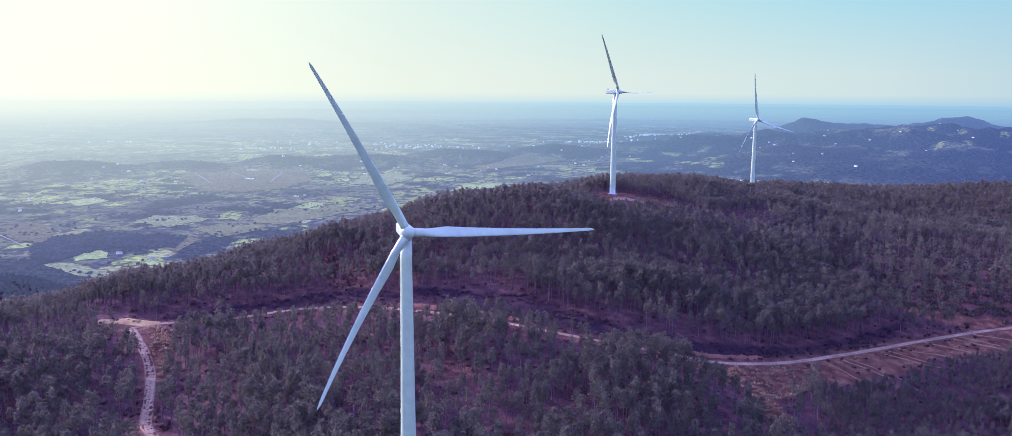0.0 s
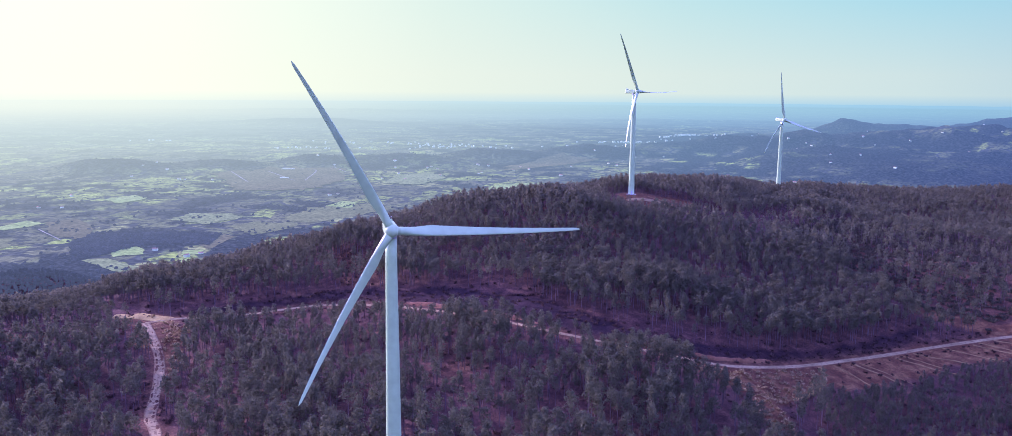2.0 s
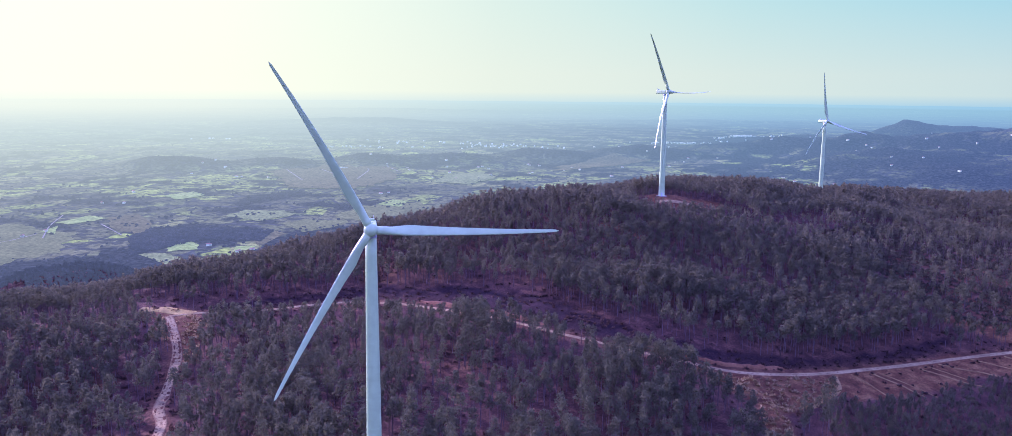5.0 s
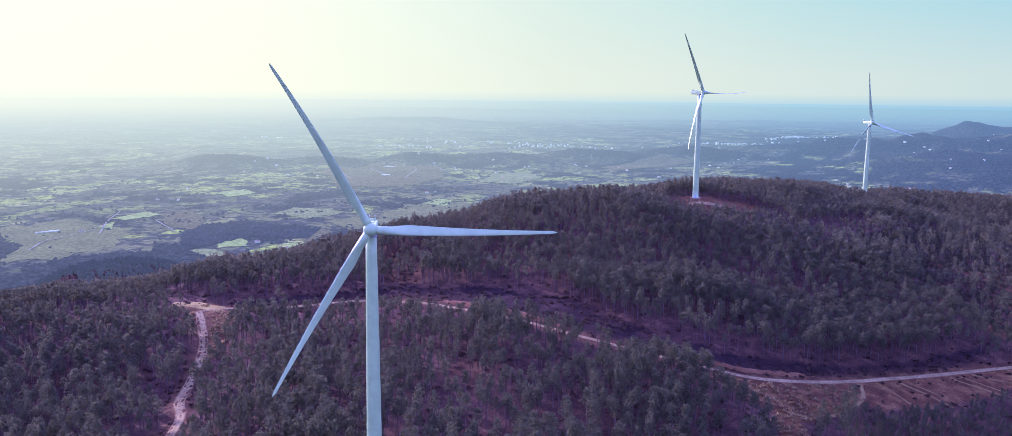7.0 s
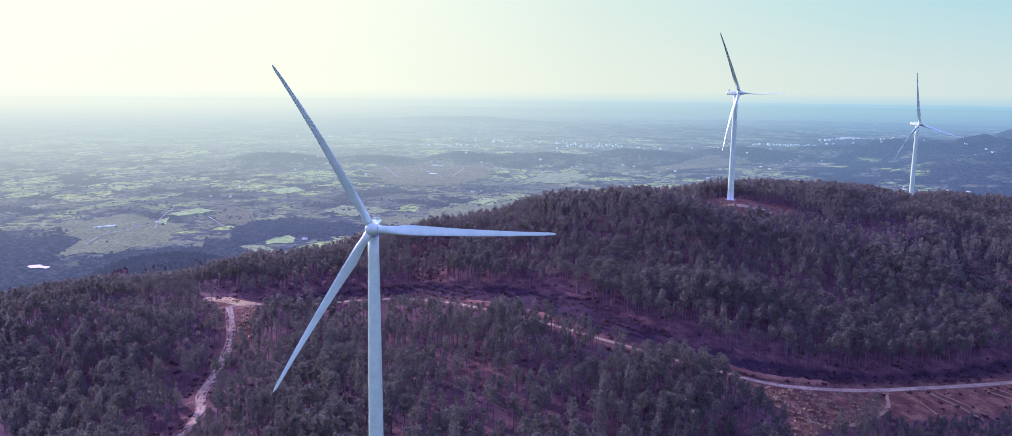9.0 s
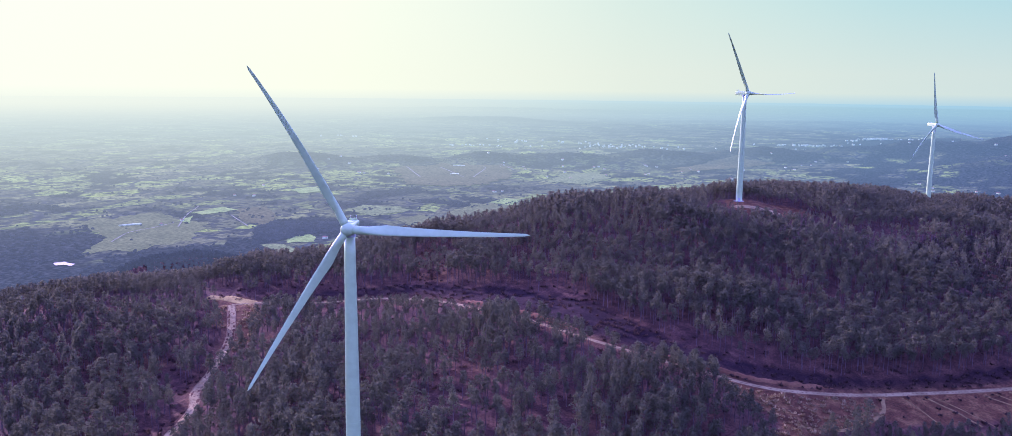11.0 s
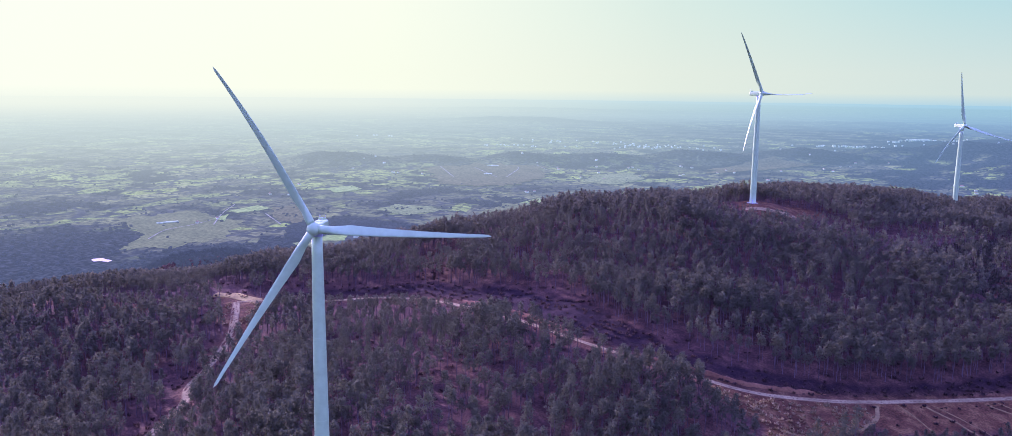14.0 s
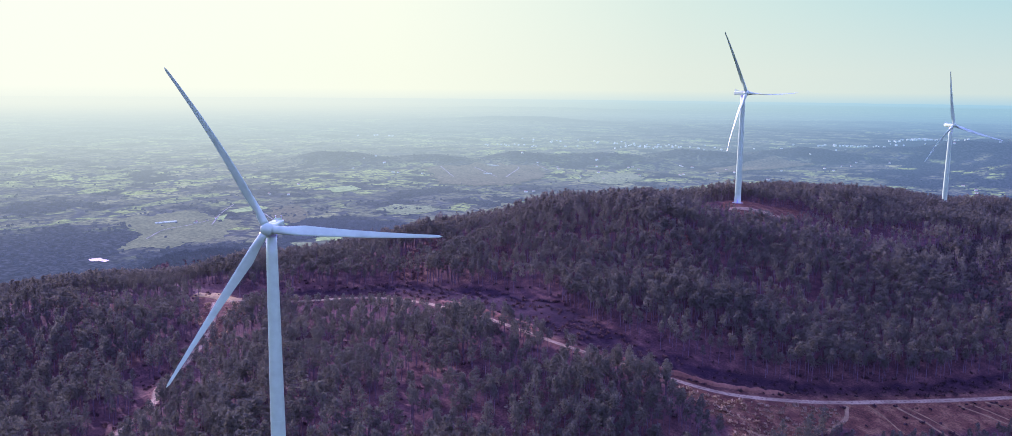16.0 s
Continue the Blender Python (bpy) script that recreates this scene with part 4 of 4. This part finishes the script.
# ---------------------------------------------------------------- pines
def pine_shape(rng, tufts, tuft, sides, limbs, high):
    """One pine about `high` metres tall: trunk and limbs, and a crown of many needle tufts. Returns trunk and crown as (verts, triangles)."""
    tv, tf = [], []

    def tube(p0, p1, r0, r1):
        base = len(tv)
        d = (p1 - p0) / np.linalg.norm(p1 - p0)
        u = np.cross(d, (0.3, 0.8, 0.5))
        u /= np.linalg.norm(u)
        w = np.cross(d, u)
        for p, r in ((p0, r0), (p1, r1)):
            for k in range(sides):
                a = 6.28318 * k / sides
                tv.append(p + r * (u * math.cos(a) + w * math.sin(a)))
        for k in range(sides):
            q = (k + 1) % sides
            tf.append((base + k, base + q, base + sides + q))
            tf.append((base + k, base + sides + q, base + sides + k))

    lean = rng.normal(0, 0.25, 2)
    mid, top = np.array([*(lean * 0.5), high * 0.5]), np.array([*lean, high * 0.95])
    tube(np.array([0, 0, -0.6]), mid, 0.2, 0.15)
    tube(mid, top, 0.15, 0.04)
    low = rng.uniform(0.5, 0.64) * high
    wide = rng.uniform(1.0, 1.65) * high / 12
    clumps = []
    n = rng.randint(13, 19)
    for k in range(n):
        f = (k + rng.uniform(0, 0.9)) / n
        a, zc = k * 2.4 + rng.uniform(-0.5, 0.5), low + (high - low) * f ** 0.9
        r = wide * (1 - f ** 2.2) ** 0.7 * rng.uniform(0.45, 1.0)
        c = np.array([r * math.cos(a), r * math.sin(a), zc]) + np.array([*(lean * f), 0])
        clumps.append((c, rng.uniform(0.6, 1.0) * high / 12))
        if k < limbs:
            tube(np.array([*(lean * f), zc - 0.9]), c, 0.07, 0.03)
    cv = []
    for k in range(tufts):
        c, r = clumps[k % n]
        d = rng.normal(0, 1, 3)
        d /= np.linalg.norm(d)
        p = c + d * r * rng.uniform(0.45, 1.05) * np.array([1.15, 1.15, 0.7])
        if k % 3:
            face = d + rng.normal(0, 0.28, 3) + np.array([0, 0, 0.3])
            u = np.cross(face, rng.normal(0, 1, 3))
            w = np.cross(face, u)
            slim = 0.5
        else:
            w = d + rng.normal(0, 0.5, 3) + np.array([0, 0, 0.45])
            u = np.cross(w, rng.normal(0, 1, 3))
            slim = 0.3
        u, w = u / np.linalg.norm(u), w / np.linalg.norm(w)
        s = tuft * rng.uniform(0.7, 1.4)
        cv += [p - u * s * slim, p + u * s * slim, p + w * s]
    return (np.array(tv), np.array(tf)), (np.array(cv), np.arange(len(cv)).reshape(-1, 3))


rng = np.random.RandomState(11)
NEAR = [pine_shape(rng, 310, 0.58, 4, 5, 15.0) for _ in range(10)]
MID = [pine_shape(rng, 140, 0.8, 3, 1, 14.2) for _ in range(10)]
FAR = [pine_shape(rng, 44, 1.3, 3, 0, 13.6) for _ in range(10)]
BEHIND = [pine_shape(rng, 10, 3.2, 3, 0, 12) for _ in range(4)]


def scatter(step, x0, x1, y0, y1):
    i, j = np.meshgrid(np.arange(x0, x1, step), np.arange(y0, y1, step))
    i = i.ravel() + rng.uniform(-0.48, 0.48, i.size) * step
    j = j.ravel() + rng.uniform(-0.48, 0.48, j.size) * step
    return i, j


tx, ty = scatter(4.6, -560, 640, 205, 1060)
yx, yy = scatter(3.3, 120, 400, 295, 470)
ok = inside(yx, yy, YOUNG)
tx, ty = np.concatenate([tx, yx[ok]]), np.concatenate([ty, yy[ok]])
keep = (tx < 0.66 * ty + 40) & (tx > 105 - 1.24 * (ty - 20)) & (road_distance(tx, ty) > np.where(tx > -140, 5.2, 4.3))
for key in CLEARINGS:
    share = {"scrub": 0.25, "upland": 0.45, "glade": 0.15, "heath": 0.35, "gap": 0.2, "nook": 0.1, "brow": 0.12, "aisle": 0.06}.get(key, 0.0)
    keep &= ~inside(tx, ty, CLEARINGS[key]) | (rng.uniform(0, 1, tx.size) < share)
for bx, by, bz in TURBINES:
    keep &= np.hypot(tx - bx, ty - by) > 8
tz = height(tx, ty)
keep &= (tz > -75) | (tx < 0)
keep &= (tz > -150) & ~((ty > 780) & (tx < -380))
dense = 0.5 + 0.5 * waves(tx, ty, 85, 31)
keep &= rng.uniform(0, 1, tx.size) < np.where((np.hypot(tx - 60, ty - 10) < 390) & (tx > -150), 0.46, np.where(np.hypot(tx - 60, ty - 10) > 560, 0.76, 0.62)) + 0.55 * dense
keep &= (waves(tx, ty, 30, 33) > -0.8) | (np.hypot(tx - 60, ty - 10) > 420)
young = inside(tx, ty, YOUNG)
near_road = np.where(ty > 350, road_distance(tx, ty), 99.0)
keep &= ~((near_road < 8) & (tx > -150) & (tx < -30))
ahead = np.stack([tx - 60, ty - 10]) / np.hypot(tx - 60, ty - 10)
before = (road_distance(tx + 3 * ahead[0], ty + 3 * ahead[1]) < near_road) & (ty > 350) & (tx > -150) & (tx < -35)
for step in (4, 8, 12):
    for key in ("field", "bare_patch"):
        shaded = inside(tx + step * ahead[0], ty + step * ahead[1], CLEARINGS[key])
        keep &= ~(shaded & (rng.uniform(0, 1, tx.size) < (0.95 if step < 9 else 0.5)))
for step in (3, 7, 11, 15, 20):
    keep &= ~((tx < -95) & (ty < 440) & (road_distance(tx + step * ahead[0], ty + step * ahead[1]) < 2.6) & (rng.uniform(0, 1, tx.size) < 0.85))
for step in (20, 28, 36):
    lit = road_distance(tx + 0.84 * step, ty - 0.54 * step) < 3.2
    keep &= ~(lit & (tx < -110) & (ty < 470) & (rng.uniform(0, 1, tx.size) < 0.5))
for step in (8, 14, 20, 26, 32, 38):
    keep &= ~((np.hypot(tx + 0.84 * step + 206, ty - 0.54 * step - 441) < 9) & (rng.uniform(0, 1, tx.size) < 0.6))
keep &= np.hypot(tx + 222, ty - 452) > 13
keep &= ~(before & (near_road < 34) & (rng.uniform(0, 1, tx.size) < 0.3))
size = rng.uniform(0.76, 1.22, tx.size) * np.where(tx > -140, np.where(before, 0.5, 0.78) + np.where(before, 0.5, 0.22) * smooth(near_road, 6, np.where(before, 36.0, 24.0)), 1.0) * (0.9 + 0.15 * waves(tx, ty, 120, 32)) * np.where(young, 0.5, 1.0) * np.where((tx > 66) & (tx < 160) & (ty > 622) & (ty < 690), 0.5, 1.0)
tx, ty, tz, size = tx[keep], ty[keep], tz[keep], size[keep]
reach = np.hypot(tx - 60, ty - 10)
order = np.argsort(reach)
turn = rng.uniform(0, 6.283, tx.size)

# the three hundred along the near edge of the forest stand as trees of their own
singles = order[:300]
models = []
for tr, cr in NEAR:
    parts = []
    for nm, (v, f), mt in (("trunk", tr, BARK), ("crown", cr, NEEDLES)):
        ob = mesh_object(nm, v, f, [mt])
        parts.append(ob.data)
        bpy.data.objects.remove(ob)
    models.append(parts)
for q in singles:
    root = new("pine_tree")
    root.matrix_world = Matrix.Translation((tx[q], ty[q], tz[q])) @ Matrix.Rotation(turn[q], 4, "Z") @ Matrix.Scale(size[q], 4)
    tagged(root, "tall maritime pine with a bare trunk and loose dark green crown", "pine tree", "pines of the forest")
    tr, cr = models[q % len(models)]
    for nm, me in (("trunk", tr), ("crown", cr)):
        new(nm, me).parent = root


def forest(name, picks, shapes, label, needles=None):
    vs, fs, mi, base = [], [], [], 0
    for k, (tr, cr) in enumerate(shapes):
        mine = picks[k::len(shapes)]
        if not len(mine):
            continue
        v = np.vstack([tr[0], cr[0]])
        f = np.vstack([tr[1], cr[1] + len(tr[0])])
        c, s = np.cos(turn[mine])[:, None], np.sin(turn[mine])[:, None]
        sz = size[mine][:, None]
        wx = (v[:, 0] * c - v[:, 1] * s) * sz + tx[mine][:, None]
        wy = (v[:, 0] * s + v[:, 1] * c) * sz + ty[mine][:, None]
        wz = v[:, 2] * sz + tz[mine][:, None]
        vs.append(np.stack([wx, wy, wz], 2).reshape(-1, 3))
        fs.append((f[None] + (base + np.arange(len(mine)) * len(v))[:, None, None]).reshape(-1, 3))
        mi.append(np.tile(np.concatenate([np.zeros(len(tr[1])), np.ones(len(cr[1]))]), len(mine)))
        base += len(mine) * len(v)
    ob = mesh_object(name, np.vstack(vs), np.vstack(fs), [BARK, needles or NEEDLES], np.concatenate(mi))
    if needles:
        at = np.vstack(vs)
        far_attributes(ob, at[:, 0], at[:, 1])
    return tagged(ob, label, "pine forest", kind="stuff")


# pines on the slopes that the hill itself hides are simpler
hidden = np.zeros(tx.size, bool)
for f in np.linspace(0.35, 0.97, 40):
    hidden |= height(60 + (tx - 60) * f, 12 + (ty - 12) * f) > 111 + (tz + 16 - 111) * f
rest = order[300:]
back, rest = rest[hidden[rest]][::2], rest[~hidden[rest]]
forest("pine_forest", back, BEHIND, "dense dark green pine forest behind the hilltop")
forest("pine_forest", rest[reach[rest] < 385], NEAR, "dense dark green pine forest on the near slope")
forest("pine_forest", rest[(reach[rest] >= 385) & (reach[rest] < 580)], MID, "dense dark green pine forest on the hillside")
forest("pine_forest", rest[reach[rest] >= 580], FAR, "dense dark green pine forest on the hilltop")


# the knoll beyond the western shoulder
tx, ty = scatter(5.3, -1000, -330, 700, 1180)
tz = height(tx, ty)
ok = (tz > -262) & (tx < -430 + 0.1 * (ty - 900)) & (waves(tx, ty, 70, 35) > -0.75) & (np.abs(ty - 1030 + 0.35 * (tx + 650)) > 3)
tx, ty, tz = tx[ok], ty[ok], tz[ok]
size, turn = rng.uniform(0.65, 1.0, tx.size), rng.uniform(0, 6.283, tx.size)
KNOLL = [pine_shape(rng, 18, 2.7, 3, 0, 12.0) for _ in range(6)]
# this foliage glows with painted haze, like the trees on the plain
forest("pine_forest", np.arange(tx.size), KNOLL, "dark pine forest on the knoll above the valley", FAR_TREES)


# ---------------------------------------------------------------- low scrub
def bush_shape(rng):
    """A low tangle of heather: a dozen leaning tufts."""
    v, n = [], 14
    for k in range(n):
        a, r = rng.uniform(0, 6.283), rng.uniform(0.1, 0.75)
        p = np.array([r * math.cos(a), r * math.sin(a), rng.uniform(-0.1, 0.25)])
        b = a + rng.uniform(-1, 1)
        side = np.array([-math.sin(b), math.cos(b), 0]) * rng.uniform(0.25, 0.5)
        v += [p - side, p + side, p + np.array([0.35 * math.cos(a), 0.35 * math.sin(a), rng.uniform(0.45, 0.9)])]
    return np.array(v), np.arange(3 * n).reshape(-1, 3)


def heather_material(name, dark, middle, light):
    m, n, l, b = material(name)
    geo = n.new("ShaderNodeNewGeometry")
    r = ramp(n, [(0.0, dark), (0.6, middle), (1.0, light)])
    l.new(geo.outputs["Random Per Island"], r.inputs["Fac"])
    l.new(r.outputs["Color"], b.inputs["Base Color"])
    b.inputs["Roughness"].default_value = 0.9
    b.inputs["Specular IOR Level"].default_value = 0.1
    t = n.new("ShaderNodeBsdfTranslucent")
    l.new(r.outputs["Color"], t.inputs["Color"])
    ms = n.new("ShaderNodeMixShader")
    l.new(b.outputs["BSDF"], ms.inputs[1])
    l.new(t.outputs["BSDF"], ms.inputs[2])
    l.new(ms.outputs["Shader"], n["Material Output"].inputs["Surface"])
    return m


bushes = [bush_shape(rng) for _ in range(8)]
bx, by = scatter(2.6, -240, 440, 225, 850)
road_d = road_distance(bx, by)
place = np.full(bx.size, 0.1) * (by < 480)
for key, share in (("verge", 0.35), ("scrub", 0.55), ("bare_patch", 0.9), ("field", 0.03), ("junction", 0.3), ("slope", 0.95), ("bank", 0.03), ("heath", 0.5), ("upland", 0.75), ("gap", 0.5)):
    place = np.where(inside(bx, by, CLEARINGS[key]), share, place)
place = np.where(road_d < 3.4, 0, np.where(road_d < 7, np.maximum(place, 0.3), place))
ok = rng.uniform(0, 1, bx.size) < place * (1 + 0.5 * waves(bx, by, 26, 81))
bx, by = bx[ok], by[ok]
open_hill = inside(bx, by, CLEARINGS["upland"]) | inside(bx, by, CLEARINGS["scrub"])
bz, bs, bt = height(bx, by), rng.uniform(0.55, 1.5, bx.size) * np.where(open_hill, 1.6, 1.0), rng.uniform(0, 6.283, bx.size)


def spread(name, picks, mat, label):
    vs, fs, base = [], [], 0
    for k, (v, f) in enumerate(bushes):
        mine = picks[k::len(bushes)]
        c, s2, sz = np.cos(bt[mine])[:, None], np.sin(bt[mine])[:, None], bs[mine][:, None]
        vs.append(np.stack([(v[:, 0] * c - v[:, 1] * s2) * sz + bx[mine][:, None], (v[:, 0] * s2 + v[:, 1] * c) * sz + by[mine][:, None], v[:, 2] * sz + bz[mine][:, None]], 2).reshape(-1, 3))
        fs.append((f[None] + (base + np.arange(len(mine)) * len(v))[:, None, None]).reshape(-1, 3))
        base += len(mine) * len(v)
    ob = mesh_object(name, np.vstack(vs), np.vstack(fs), [mat])
    tagged(ob, label, "scrub", kind="stuff")


dry = inside(bx, by, CLEARINGS["bare_patch"]) | inside(bx, by, CLEARINGS["junction"]) | inside(bx, by, CLEARINGS["slope"])
spread("scrub", np.flatnonzero(open_hill), heather_material("gorse", (0.045, 0.043, 0.03), (0.075, 0.07, 0.046), (0.125, 0.11, 0.07)), "grey-green gorse and low bushes on the open hillside")
spread("scrub", np.flatnonzero(~dry & ~open_hill), heather_material("heather", (0.045, 0.027, 0.023), (0.072, 0.045, 0.036), (0.12, 0.08, 0.056)), "low brown heather and dry scrub on the clearings")
spread("dry_grass", np.flatnonzero(dry), heather_material("straw_grass", (0.16, 0.11, 0.055), (0.26, 0.19, 0.09), (0.4, 0.31, 0.16)), "heaps of straw-coloured grass and cut brushwood in the clearing")
